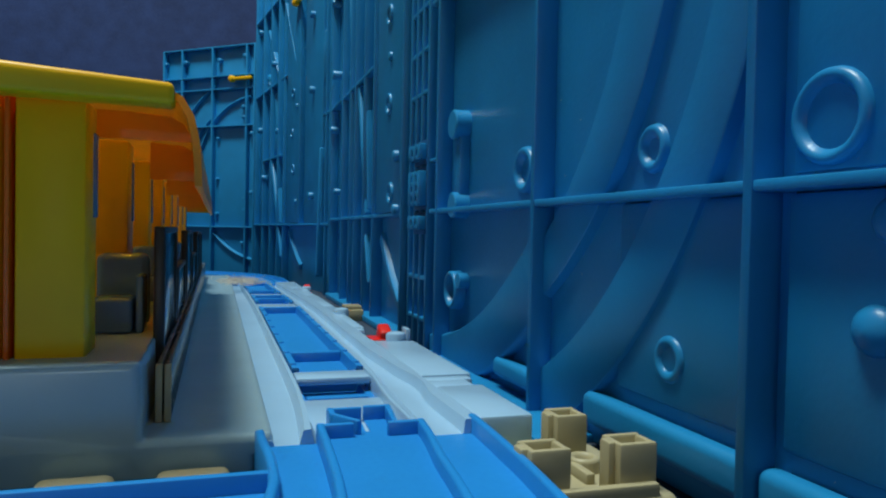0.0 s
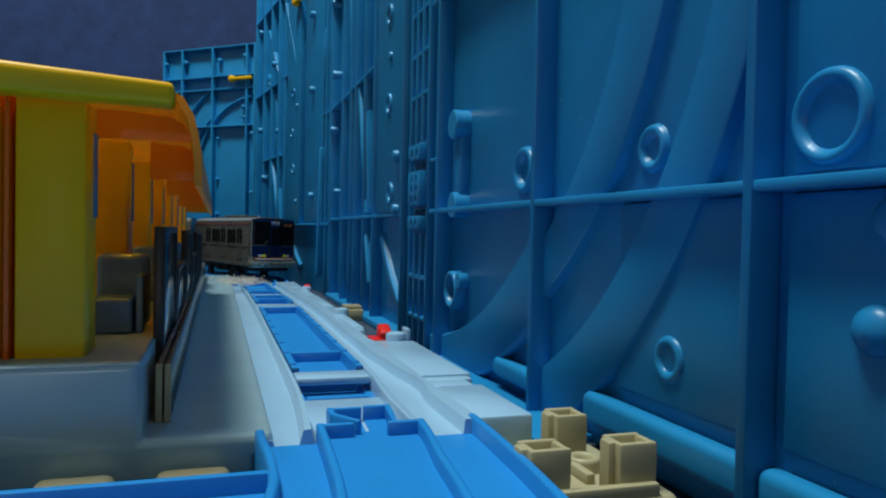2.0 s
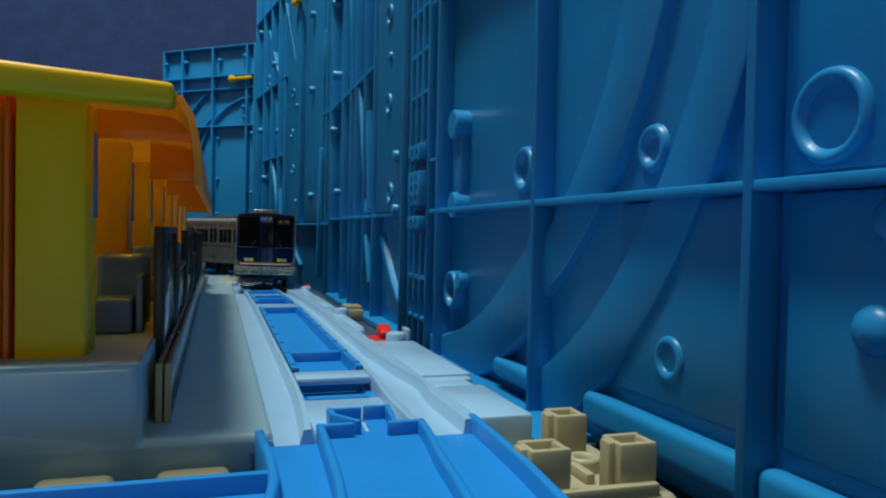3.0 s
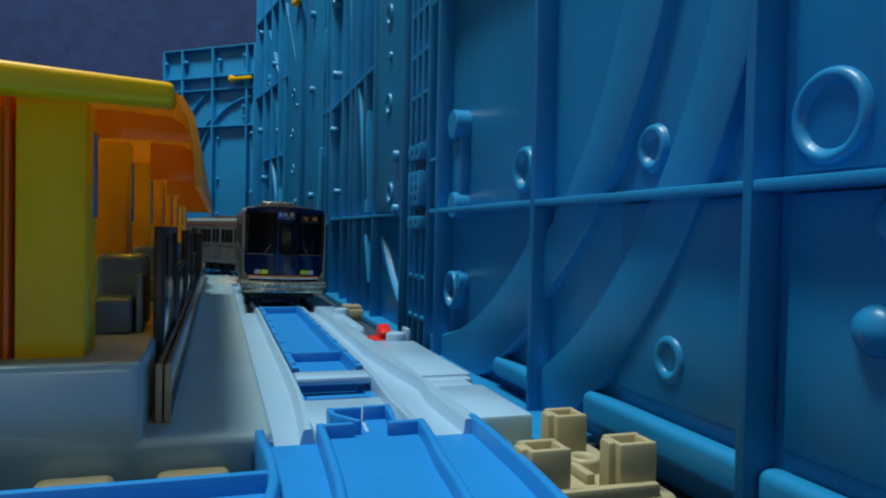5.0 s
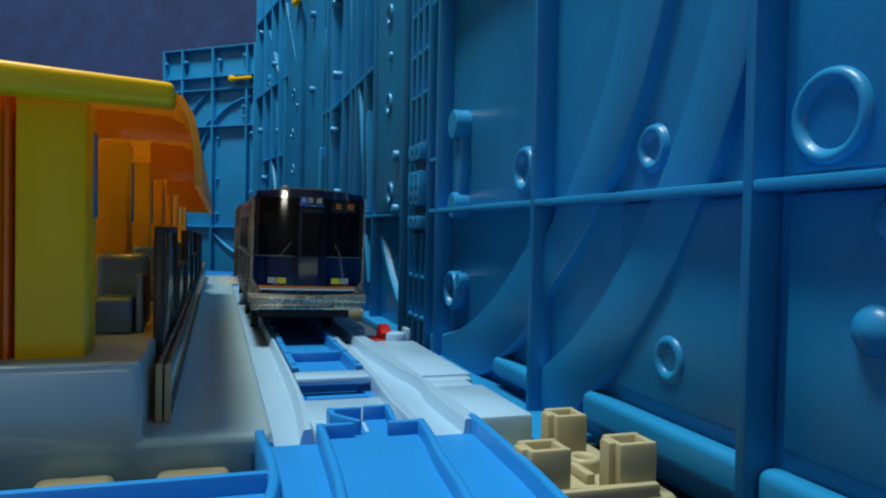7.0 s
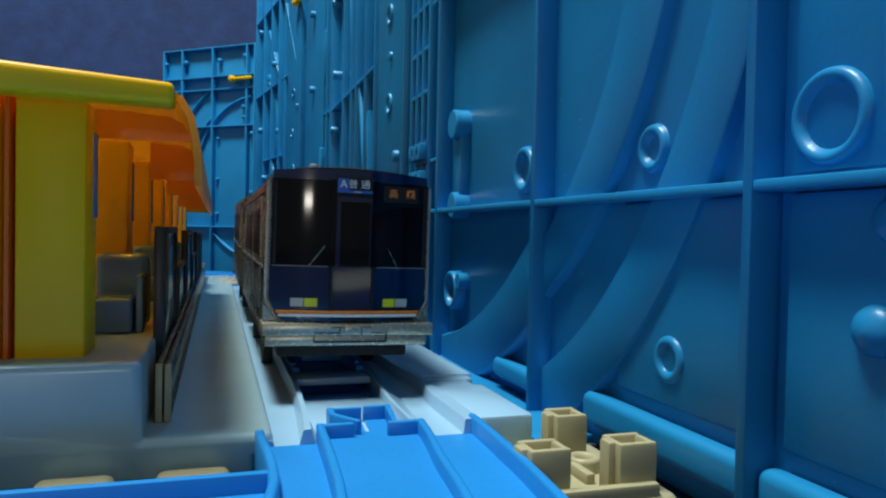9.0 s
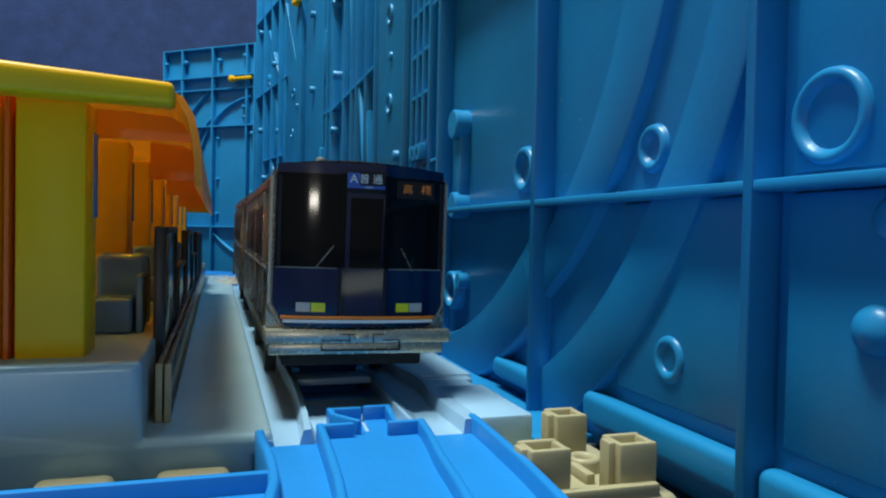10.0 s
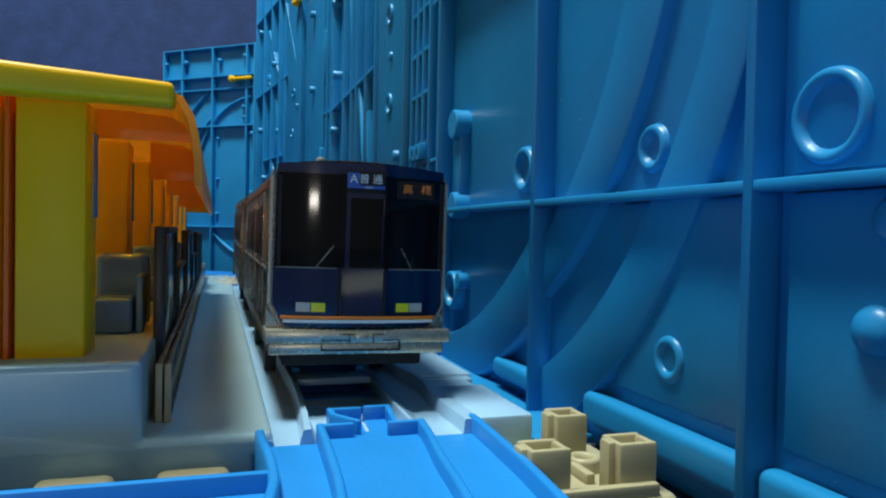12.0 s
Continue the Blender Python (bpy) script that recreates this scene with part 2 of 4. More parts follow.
near = board("tall blue ribbed plastic layout board standing on edge", pose(WX, O1, G), 0.262, 0.33,
             [0.014 - O1, 0.0925 - O1, 0.1725 - O1, 0.2590 - O1], [0.0512 - G, 0.131 - G, 0.21 - G, 0.325],
             arcs=[(*C, 0.0955, 0.1080, -118, -186, 0.0026, 0.0008, 0.1130, 0.1290, None, 0.1722 - O1), (*C, 0.1255, 0.1412, -119, -186, 0.0026, 0.0008, 0.1440, 0.1545, None, 0.1722 - O1),
                   (0.2845 - O1, 0.1603 - G, 0.1577, 0.176, -94, -139, 0.003, 0.0012, None, None, 0.1730 - O1)],
             rings=[(0.0818 - O1, 0.0607 - G, 0.0070, 0.0050, 0.0019), (0.1262 - O1, 0.0608 - G, 0.0049, 0.0028, 0.0014),
                    (0.1176 - O1, 0.0197 - G, 0.0046, 0.0024, 0.0023), (0.1888 - O1, 0.0613 - G, 0.0066, 0.0044, 0.0020),
                    (0.2465 - O1, 0.0226 - G, 0.0068, 0.0050, 0.0042)],
             bosses=[(0.0728 - O1, 0.0312 - G, 0.0036, 0.0013, 0.002), (0.0702 - O1, 0.0458 - G, 0.0034, 0.0013, 0.002),
                     (0.2417 - O1, 0.0812 - G, 0.0052, 0.0052, 0.0), (0.2412 - O1, 0.0528 - G, 0.0046, 0.0052, 0.0), (0.2385 - O1, 0.0264 - G, 0.0028, 0.0035, 0.0)],
             fields=[(0.0945 - O1, 0.1365 - O1, 0.0106 - G, 0.0502 - G, 0.0014), (0.016 - O1, 0.0888 - O1, 0.0106 - G, 0.0502 - G, 0.0014), (0.016 - O1, 0.0888 - O1, 0.0530 - G, 0.1290 - G, 0.0006)],
             ledges=[(0.0937 - O1, 0.147 - O1, 0.0005 - G, 0.0078 - G, 0.0042), (0.016 - O1, 0.0912 - O1, 0.0005 - G, 0.0078 - G, 0.0042),
                     (0.1738 - O1, 0.203 - O1, 0.0005 - G, 0.0062 - G, 0.0042)],
             strips=[(0.1480 - O1, 0.2700 - O1, 0.0, 0.0020, 0.0150), (0.1738 - O1, 0.1760 - O1, 0.0526 - G, 0.1300 - G, 0.0010), (0.2385 - O1, 0.2450 - O1, 0.0540 - G, 0.0800 - G, 0.0036), (0.2600 - O1, 0.2690 - O1, 0.0700 - G, 0.0715 - G, 0.0058)])

R2 = [(0.026, 0.150, 0.0052, 0.0036, 0.0073), (0.025, 0.108, 0.0052, 0.0036, 0.0073), (0.020, 0.066, 0.0052, 0.0036, 0.0073), (0.026, 0.20, 0.0052, 0.0036, 0.0073), (0.10, 0.20, 0.006, 0.0042, 0.003)]
B2 = [(0.023, 0.130, 0.0022, 0.0070, 0.0004), (0.007, 0.058, 0.0026, 0.0080, 0.0006), (0.007, 0.082, 0.0026, 0.0080, 0.0006), (0.19, 0.075, 0.0022, 0.006, 0.0006),
      (0.19, 0.155, 0.003, 0.008, 0.0006), (0.21, 0.12, 0.0025, 0.006, 0.0006), (0.21, 0.21, 0.0025, 0.006, 0.0006), (0.155, 0.24, 0.003, 0.006, 0.0006)]
board("tall blue ribbed plastic layout board standing behind the station", pose(0.083, 0.308, G), 0.214, 0.34,
      [0.002, 0.0640, 0.0900, 0.1180, 0.1345, 0.1640, 0.2120], [0.0560],
      arcs=[(-0.0429, 0.1291, 0.1275, 0.1325, -40, -68, 0.0026, 0.0020), (0.3649, 0.1165, 0.1500, 0.1530, 152, 172, 0.002, 0.0016),
            (0.17, 0.10, 0.050, 0.053, 100, 240, 0.002, 0.0016)], rings=R2, bosses=B2, strips=[(0.0035, 0.0530, 0.0572, 0.338, 0.0061), (0.004, 0.2100, 0.0, 0.0034, 0.0085)],
      bars=[(0.0651, 0.2110, 0.1345), (0.0651, 0.2110, 0.2140), (0.0651, 0.2110, 0.2935)],
      braces=[(0.113, 0.1330, 0.0880, 0.0575, 0.0038, 0.0050), (0.0925, 0.1330, 0.0825, 0.0600, 0.0024, 0.0046), (0.0915, 0.0500, 0.0790, 0.0200, 0.0022, 0.0046), (0.150, 0.205, 0.136, 0.140, 0.0026, 0.0048)])
board("tall blue ribbed plastic layout board angled in at the far curve", pose(0.083, 0.524, G, 0, 0, 8.6), 0.27, 0.36,
      [0.002, 0.0120, 0.1420, 0.1650, 0.196, 0.230, 0.268], [0.0527],
      arcs=[(-0.1001, 0.209, 0.3105, 0.3140, -10, -37, 0.0022, 0.0018), (0.0445, 0.1272, 0.1185, 0.1220, -42, -66, 0.0024, 0.0018), (0.2013, 0.1288, 0.1880, 0.1910, 140, 176, 0.0020, 0.0016),
            (0.24, 0.15, 0.050, 0.054, 100, 260, 0.0022, 0.0018)],
      rings=[(0.105, 0.10, 0.0042, 0.0028, 0.0070), (0.110, 0.131, 0.0042, 0.0028, 0.0070), (0.107, 0.165, 0.0042, 0.0028, 0.0070), (0.22, 0.19, 0.005, 0.0035, 0.003)],
      bosses=[(0.045, 0.075, 0.0028, 0.0088, 0.0006), (0.045, 0.157, 0.0028, 0.0088, 0.0006), (0.045, 0.215, 0.0028, 0.0088, 0.0006), (0.095, 0.072, 0.0020, 0.0070, 0.0004), (0.094, 0.152, 0.0020, 0.0070, 0.0004),
              (0.17, 0.14, 0.003, 0.006, 0.0006), (0.23, 0.10, 0.003, 0.006, 0.0006), (0.25, 0.15, 0.003, 0.006, 0.0006), (0.25, 0.25, 0.003, 0.006, 0.0006), (0.185, 0.205, 0.003, 0.007, 0.0006)],
      strips=[(0.0200, 0.0700, 0.0540, 0.358, 0.0058), (0.0860, 0.1290, 0.0540, 0.358, 0.0060)],
      bars=[(0.003, 0.0450, 0.1350), (0.1560, 0.2290, 0.1165), (0.0900, 0.1550, 0.1850), (0.0130, 0.0760, 0.1960), (0.1660, 0.2670, 0.1850), (0.0130, 0.267, 0.2620)],
      braces=[(0.1970, 0.1160, 0.1655, 0.0540, 0.0060, 0.0052), (0.1720, 0.1160, 0.1580, 0.0540, 0.0030, 0.0050), (0.1650, 0.0510, 0.1530, 0.0230, 0.0030, 0.0050), (0.0210, 0.1100, 0.0280, 0.0130, 0.0030, 0.0075), (0.0125, 0.1950, 0.0150, 0.1560, 0.0024, 0.0072),
              (0.2180, 0.2450, 0.1700, 0.1880, 0.0022, 0.0040), (0.1400, 0.2500, 0.1000, 0.1900, 0.0022, 0.0064)])
board("lower blue ribbed plastic layout board closing the far curve", pose(0.0410, 0.795, GROUND, 0, 0, 50), 0.128, 0.246,
      [0.002, 0.0125, 0.0580, 0.1000, 0.126], [0.0500, 0.1590, 0.1990, 0.2130, 0.2445],
      arcs=[(0.0, 0.112, 0.0775, 0.0792, 12, 84, 0.0035), (0.008, 0.112, 0.1020, 0.1037, 34, 62, 0.0035), (0.008, 0.100, 0.0855, 0.0872, 20, 54, 0.0035), (-0.010, 0.105, 0.0900, 0.0920, 278, 322, 0.003)],
      bosses=[(0.0166, 0.2330, 0.0026, 0.004, 0.0008), (0.0502, 0.2305, 0.0026, 0.004, 0.0008), (0.0969, 0.2310, 0.0026, 0.004, 0.0008), (0.1252, 0.2312, 0.0024, 0.004, 0.0008), (0.0180, 0.1790, 0.0024, 0.004, 0.0006),
              (0.0175, 0.1680, 0.0022, 0.004, 0.0006), (0.0520, 0.1460, 0.0018, 0.003, 0.0005), (0.0530, 0.1020, 0.0018, 0.003, 0.0005), (0.0530, 0.0640, 0.0018, 0.003, 0.0005), (0.0150, 0.1310, 0.0020, 0.004, 0.0005),
              (0.0150, 0.0800, 0.0022, 0.004, 0.0006), (0.0150, 0.0680, 0.0022, 0.004, 0.0006), (0.0185, 0.0330, 0.0018, 0.003, 0.0005), (0.0060, 0.1500, 0.0022, 0.005, 0.0006), (0.0060, 0.0870, 0.0022, 0.005, 0.0006)])


def hinge_strip():
    top = empty("hinge_strip", "blue plastic lattice strip between two boards", "hinge", at=pose(0.079, 0.274, GROUND))
    part("back_plate", box(0.003, 0.005, 0.0, 0.030, 0.0, 0.33), M_PANEL, top)
    for k in range(4):
        part("upright", box(0.0, 0.0032, k * 0.0090, k * 0.0090 + 0.0026, 0.0, 0.33, 0.0003), M_PANEL, top)
    for z in [0.012, 0.0287] + [0.1037 + 0.0175 * k for k in range(13)]:
        part("crossbar", box(0.0002, 0.0032, 0.0005, 0.029, z, z + 0.0018, 0.0003), M_PANEL, top)
    for z0, z1, rows in ((0.0570, 0.0742, 3), (0.0752, 0.0850, 1), (0.0474, 0.0562, 1)):
        # dark backing stands in for the shade behind the bars
        block = part("knuckle_block", box(-0.0004, 0.0012, 0.0005, 0.0175, z0, z1, 0.0003), M_SHADOWBLUE, top)
        for y in (0.0008, 0.0076, 0.0144):
            part("knuckle_post", box(-0.0034, -0.0002, y, y + 0.0030, z0 + 0.0018, z1 - 0.0018, 0.0003), M_PANEL, block)
        for k in range(rows + 1):
            z = z0 + 0.0018 + (z1 - z0 - 0.0054) * k / rows
            part("knuckle_bar", box(-0.0030, -0.0001, 0.0010, 0.0172, z, z + 0.0020, 0.0003), M_PANEL, block)


hinge_strip()


def latch(at):
    top = empty("latch", "small yellow plastic latch on a blue board", "latch", "yellow latches", at)
    part("lever", box(-0.004, 0.0, 0.0, 0.026, -0.0018, 0.0018, 0.0012), M_YELLOW, top)
    part("knob", moved(boss(0.0035, 0.004, 0.001), pose(0, 0.026, 0)), M_YELLOW, top)


latch(pose(0.0345, 0.7925, 0.2035, 0, -4, 50))
latch(pose(0.0665, 0.590, 0.232, 0, 20, 8.6))


# ---- path of the railway: straight through the station, then round to the back ----
KNOTS = [(0.0268, 0.05), (0.0268, 0.14), (0.0268, 0.25), (0.0268, 0.40), (0.0290, 0.47), (0.0325, 0.54), (0.0335, 0.585), (0.0290, 0.625),
         (0.0165, 0.656), (-0.012, 0.685), (-0.055, 0.702), (-0.12, 0.710), (-0.30, 0.712), (-0.60, 0.712)]


def dense():
    pts = []
    for i in range(len(KNOTS) - 1):
        p0, p1, p2, p3 = (Vector(KNOTS[min(max(k, 0), len(KNOTS) - 1)]) for k in (i - 1, i, i + 1, i + 2))
        for k in range(24):
            t = k / 24
            pts.append(0.5 * ((2 * p1) + (p2 - p0) * t + (2 * p0 - 5 * p1 + 4 * p2 - p3) * t * t + (3 * p1 - p0 - 3 * p2 + p3) * t ** 3))
    return pts


LINE = dense()
DIST = [0.0]
for a, b in zip(LINE, LINE[1:]):
    DIST.append(DIST[-1] + (b - a).length)
S0 = 0.092  # distance of the stopping point along the line


def rail_z(y, x):
    """Height of the running surface: level in the station, lower towards the far curve."""
    f = min(1.0, max(0.0, (y - 0.30) / 0.28))
    return 0.006 - 0.0055 * f * f * (3 - 2 * f)


def along(s):
    d = S0 + s
    for i in range(len(DIST) - 1):
        if DIST[i + 1] >= d or i == len(DIST) - 2:
            f = (d - DIST[i]) / (DIST[i + 1] - DIST[i])
            p = LINE[i].lerp(LINE[i + 1], f)
            return Vector((p.x, p.y, rail_z(p.y, p.x)))


# cross-section of a toy rail, running surface at w = 0
RAIL = [(-0.0195, -0.006), (-0.0195, 0.0029), (-0.0181, 0.0029), (-0.0178, 0.0), (-0.0112, 0.0), (-0.0105, 0.0030), (-0.0094, 0.0030), (-0.0090, 0.0012),
        (0.0090, 0.0012), (0.0094, 0.0030), (0.0105, 0.0030), (0.0112, 0.0), (0.0178, 0.0), (0.0181, 0.0029), (0.0195, 0.0029), (0.0195, -0.006)]


def rail_piece(label, s0, s1, n):
    st = []
    for k in range(n + 1):
        s = s0 + (s1 - s0) * k / n
        a, b = along(s - 0.002), along(s + 0.002)
        d = (b - a).normalized()
        st.append((along(s), (d.y, -d.x, 0), (0, 0, 1)))
    top = empty("toy_rail", label, "toy track", "blue rails")
    part("rail_bed", sweep(RAIL, st), M_RAIL, top)
    return top


def fence_wall(points, half, z0, z1, bevel=0.0003):
    """A thin upright wall along straight legs from point to point."""
    bm = bmesh.new()
    for (xa, ya), (xb, yb) in zip(points, points[1:]):
        d = Vector((xb - xa, yb - ya, 0))
        step = 0.00004 * (len(bm.verts) // 24)
        leg = box(-half, d.length + half, -half + step * 0.3, half - step * 0.3, z0, z1 - step, bevel)
        join(bm, moved(leg, pose(xa, ya, 0, 0, 0, math.degrees(math.atan2(d.y, d.x)))))
    return bm


def smooth_wall(points, half, z0, z1):
    """A thin upright wall with a rounded top along a smooth curve through the points."""
    pts = [Vector(p) for p in points]
    st = []
    for i in range(len(pts) - 1):
        p0, p1, p2, p3 = (pts[min(max(k, 0), len(pts) - 1)] for k in (i - 1, i, i + 1, i + 2))
        for k in range(8 if i < len(pts) - 2 else 9):
            t = k / 8
            p = 0.5 * ((2 * p1) + (p2 - p0) * t + (2 * p0 - 5 * p1 + 4 * p2 - p3) * t * t + (3 * p1 - p0 - 3 * p2 + p3) * t ** 3)
            d = (0.5 * ((p2 - p0) + (2 * p0 - 5 * p1 + 4 * p2 - p3) * 2 * t + (3 * p1 - p0 - 3 * p2 + p3) * 3 * t * t)).normalized()
            st.append(((p.x, p.y, 0), (d.y, -d.x, 0), (0, 0, 1)))
    h = half
    return sweep([(-h, z0), (-h, z1 - h * 0.6), (-h * 0.75, z1 - h * 0.15), (-h * 0.4, z1), (h * 0.4, z1), (h * 0.75, z1 - h * 0.15), (h, z1 - h * 0.6), (h, z0)], st)


def near_rail():
    """The blue rail before the station, with its joint tongue and the low wall that turns away from it."""
    top = empty("toy_rail", "bright blue plastic rail joined to the station", "toy track", "blue rails")
    bm = bmesh.new()
    bed = [(0.0075, 0.1250), (0.0462, 0.1250), (0.0455, 0.11), (0.0438, 0.09), (0.036, 0.03), (0.015, -0.06), (-0.2, -0.06), (-0.2, 0.1040), (0.0030, 0.1040), (0.0070, 0.1090)]
    lo = [bm.verts.new((x, y, 0.0)) for x, y in bed]
    hi = [bm.verts.new((x, y, 0.006)) for x, y in bed]
    bm.faces.new(hi)
    bm.faces.new(lo[::-1])
    for k in range(len(bed)):
        bm.faces.new((lo[k], lo[(k + 1) % len(bed)], hi[(k + 1) % len(bed)], hi[k]))
    part("rail_bed", bm, M_RAIL, top)
    # middle floor and the tongue floor
    bm = bmesh.new()
    mid = [(0.0000, 0.010), (0.0110, 0.060), (0.0155, 0.090), (0.0169, 0.107), (0.0177, 0.1262), (0.0240, 0.1262), (0.0206, 0.1318), (0.0206, 0.1370), (0.0268, 0.1370), (0.0262, 0.1280), (0.0270, 0.1280), (0.0275, 0.1370), (0.0326, 0.1370),
           (0.0322, 0.1315), (0.0310, 0.1258), (0.0356, 0.1258), (0.0335, 0.107), (0.0318, 0.090), (0.0275, 0.060), (0.0170, 0.010)]
    lo = [bm.verts.new((x, y, 0.0050)) for x, y in mid]
    hi = [bm.verts.new((x, y, 0.0067)) for x, y in mid]
    bm.faces.new(hi)
    bm.faces.new(lo[::-1])
    for k in range(len(mid)):
        bm.faces.new((lo[k], lo[(k + 1) % len(mid)], hi[(k + 1) % len(mid)], hi[k]))
    part("middle_floor", bm, M_RAIL, top)
    part("inner_rail", join(smooth_wall([(0.0000, 0.010), (0.0110, 0.060), (0.0155, 0.090), (0.0169, 0.107), (0.0177, 0.1262)], 0.00075, 0.0055, 0.0092), fence_wall([(0.0181, 0.1256), (0.0228, 0.1256)], 0.0007, 0.0055, 0.00915)), M_RAIL, top)
    part("inner_rail", join(smooth_wall([(0.0170, 0.010), (0.0275, 0.060), (0.0318, 0.090), (0.0333, 0.105), (0.0350, 0.117), (0.0358, 0.1256)], 0.00075, 0.0055, 0.0092), fence_wall([(0.0354, 0.1250), (0.0302, 0.1250)], 0.0007, 0.0055, 0.00915)), M_RAIL, top)
    part("tongue_wall", fence_wall([(0.0244, 0.1268), (0.0209, 0.1322), (0.0209, 0.1366), (0.0264, 0.1366)], 0.0006, 0.0055, 0.0093), M_RAIL, top)
    part("tongue_wall", fence_wall([(0.0279, 0.1366), (0.0321, 0.1366), (0.0317, 0.1320), (0.0311, 0.1262)], 0.0006, 0.0055, 0.0093), M_RAIL, top)
    part("outer_wall", smooth_wall([(0.0463, 0.1272), (0.0461, 0.122), (0.0455, 0.110), (0.0440, 0.090), (0.0370, 0.030), (0.0160, -0.055)], 0.0008, 0.0, 0.0091), M_RAIL, top)
    part("outer_wall", smooth_wall([(0.0073, 0.1252), (0.0075, 0.1190), (0.0080, 0.1120), (0.0080, 0.1040), (0.0072, 0.0960), (0.0020, 0.070)], 0.0008, 0.0, 0.0090), M_RAIL, top)
    part("side_wall", fence_wall([(-0.2, 0.1036), (0.0066, 0.1040)], 0.0008, 0.0, 0.0088), M_RAIL, top)
    return top


near_rail()
rail_piece("blue plastic curved rail beyond the station", 0.4145, 0.78, 50)


# ---- station: pale track base, platform, roof ----
def station():
    top = empty("station", "grey and pale plastic toy station with yellow posts", "toy station")
    y0, y1 = 0.125, 0.556
    X = 0.0268

    # trough floors with inner rails that flare apart towards the joint
    def flare(y):
        f = max(0.0, 1 - (y - y0) / 0.045)
        return 0.0020 * f * f
    ys = [y0 + 0.003 * k for k in range(30)] + [y0 + 0.09 + (y1 - y0 - 0.09) * k / 16 for k in range(17)]

    def carry(shape):
        bm = bmesh.new()
        rings = [[bm.verts.new((X + u, y, rail_z(y, X) + w)) for u, w in shape(y)] for y in ys]
        n = len(rings[0])
        for a, b in zip(rings, rings[1:]):
            for i in range(n):
                bm.faces.new((a[i], a[(i + 1) % n], b[(i + 1) % n], b[i])).smooth = True
        bm.faces.new(rings[0])
        bm.faces.new(rings[-1][::-1])
        return bm

    def along_y(y, pairs):
        for (ya, xa), (yb, xb) in zip(pairs, pairs[1:]):
            if y <= yb:
                q = max(0.0, (y - ya) / (yb - ya))
                q = q * q * (3 - 2 * q)
                return xa + (xb - xa) * q - X
        return pairs[-1][1] - X

    WALL = [(0.125, 0.0440), (0.146, 0.0438), (0.163, 0.0455), (0.184, 0.0437), (0.210, 0.0424)]
    CREST = [(0.140, 0.0350), (0.190, 0.0376), (0.205, 0.0378)]
    FOOT = [(0.130, 0.0383), (0.158, 0.0391), (0.181, 0.0398), (0.205, 0.0404)]

    def right_trough(y):
        w, c, m = (along_y(y, t) for t in (WALL, CREST, FOOT))
        i = min(0.0089, c - 0.0009)
        return [(i, -0.0045), (i, 0.0022), (i + 0.0002, 0.0026), (c - 0.0002, 0.0026), (c, 0.0024), (m - 0.0002, 0.0002), (m, 0.0), (w - 0.0002, 0.0), (w, 0.0003), (w + 0.0002, 0.0024), (w + 0.0004, 0.0027), (0.0202, 0.0027), (0.0202, -0.0045)]

    def left_trough(y):
        f = flare(y)
        return [(-0.0200, -0.0045), (-0.0200, 0.0010), (-0.0174, 0.0010), (-0.0170, 0.0), (-0.0108 - f, 0.0), (-0.0102 - f, 0.0022), (-0.0100 - f, 0.0025), (-0.0092 - f * 0.8, 0.0026), (-0.0089 - f * 0.5, -0.001), (-0.0089, -0.0045)]
    part("track_trough", carry(left_trough), M_WHITE, top)
    part("track_trough", carry(right_trough), M_WHITE, top)
    for a, b, lo, h, half in ((0.1255, 0.1560, -0.0040, 0.0004, 0.0094), (0.1690, 0.1775, 0.0006, 0.0024, 0.0088), (0.3275, 0.3520, -0.0035, 0.0018, 0.0088), (0.4045, 0.4240, -0.0035, 0.0020, 0.0088)):
        z = rail_z((a + b) / 2, X)
        part("cross_piece", box(X - half, X + half, a, b, z + lo, z + h, 0.0005), M_WHITE, top)
    for a, b in ((0.1562, 0.1778), (0.1790, 0.3270), (0.3525, 0.4040), (0.4245, 0.553)):
        long_ = b - a > 0.03
        zf = lambda y: rail_z(y, X)
        st = [((X, a + (b - a) * k / 8, zf(a + (b - a) * k / 8)), (1, 0, 0), (0, 0, 1)) for k in range(9)]
        rim, deep = (0.0031, 0.0002) if long_ else (-0.0012, -0.0030)
        prof = [(-0.0088, -0.004), (-0.0088, rim), (-0.0072, rim), (-0.0068, deep), (0.0068, deep), (0.0072, rim), (0.0088, rim), (0.0088, -0.004)]
        ins = part("rack_insert", sweep(prof, st), M_RAIL, top, "bright blue insert between the rails")
        if long_:
            for y in (a + 0.0235, b - 0.003):
                part("crossbar", box(X - 0.0070, X + 0.0070, y, y + 0.0026, zf(y) - 0.001, zf(y) + 0.0029, 0.0003), M_RAIL, ins)
            n = int((b - a) / 0.0180)
            for k in range(n):
                for sgn in (-1, 1):
                    y = a + 0.004 + k * 0.0180
                    part("rim_notch", box(X + sgn * 0.0080 - 0.0007, X + sgn * 0.0080 + 0.0007, y, y + 0.0022, zf(y) + 0.001, zf(y) + 0.0036, 0.0003), M_RAIL, ins)
        else:
            part("crossbar", box(X - 0.0070, X + 0.0070, a + 0.006, a + 0.009, 0.0028, 0.0052, 0.0003), M_RAIL, ins)
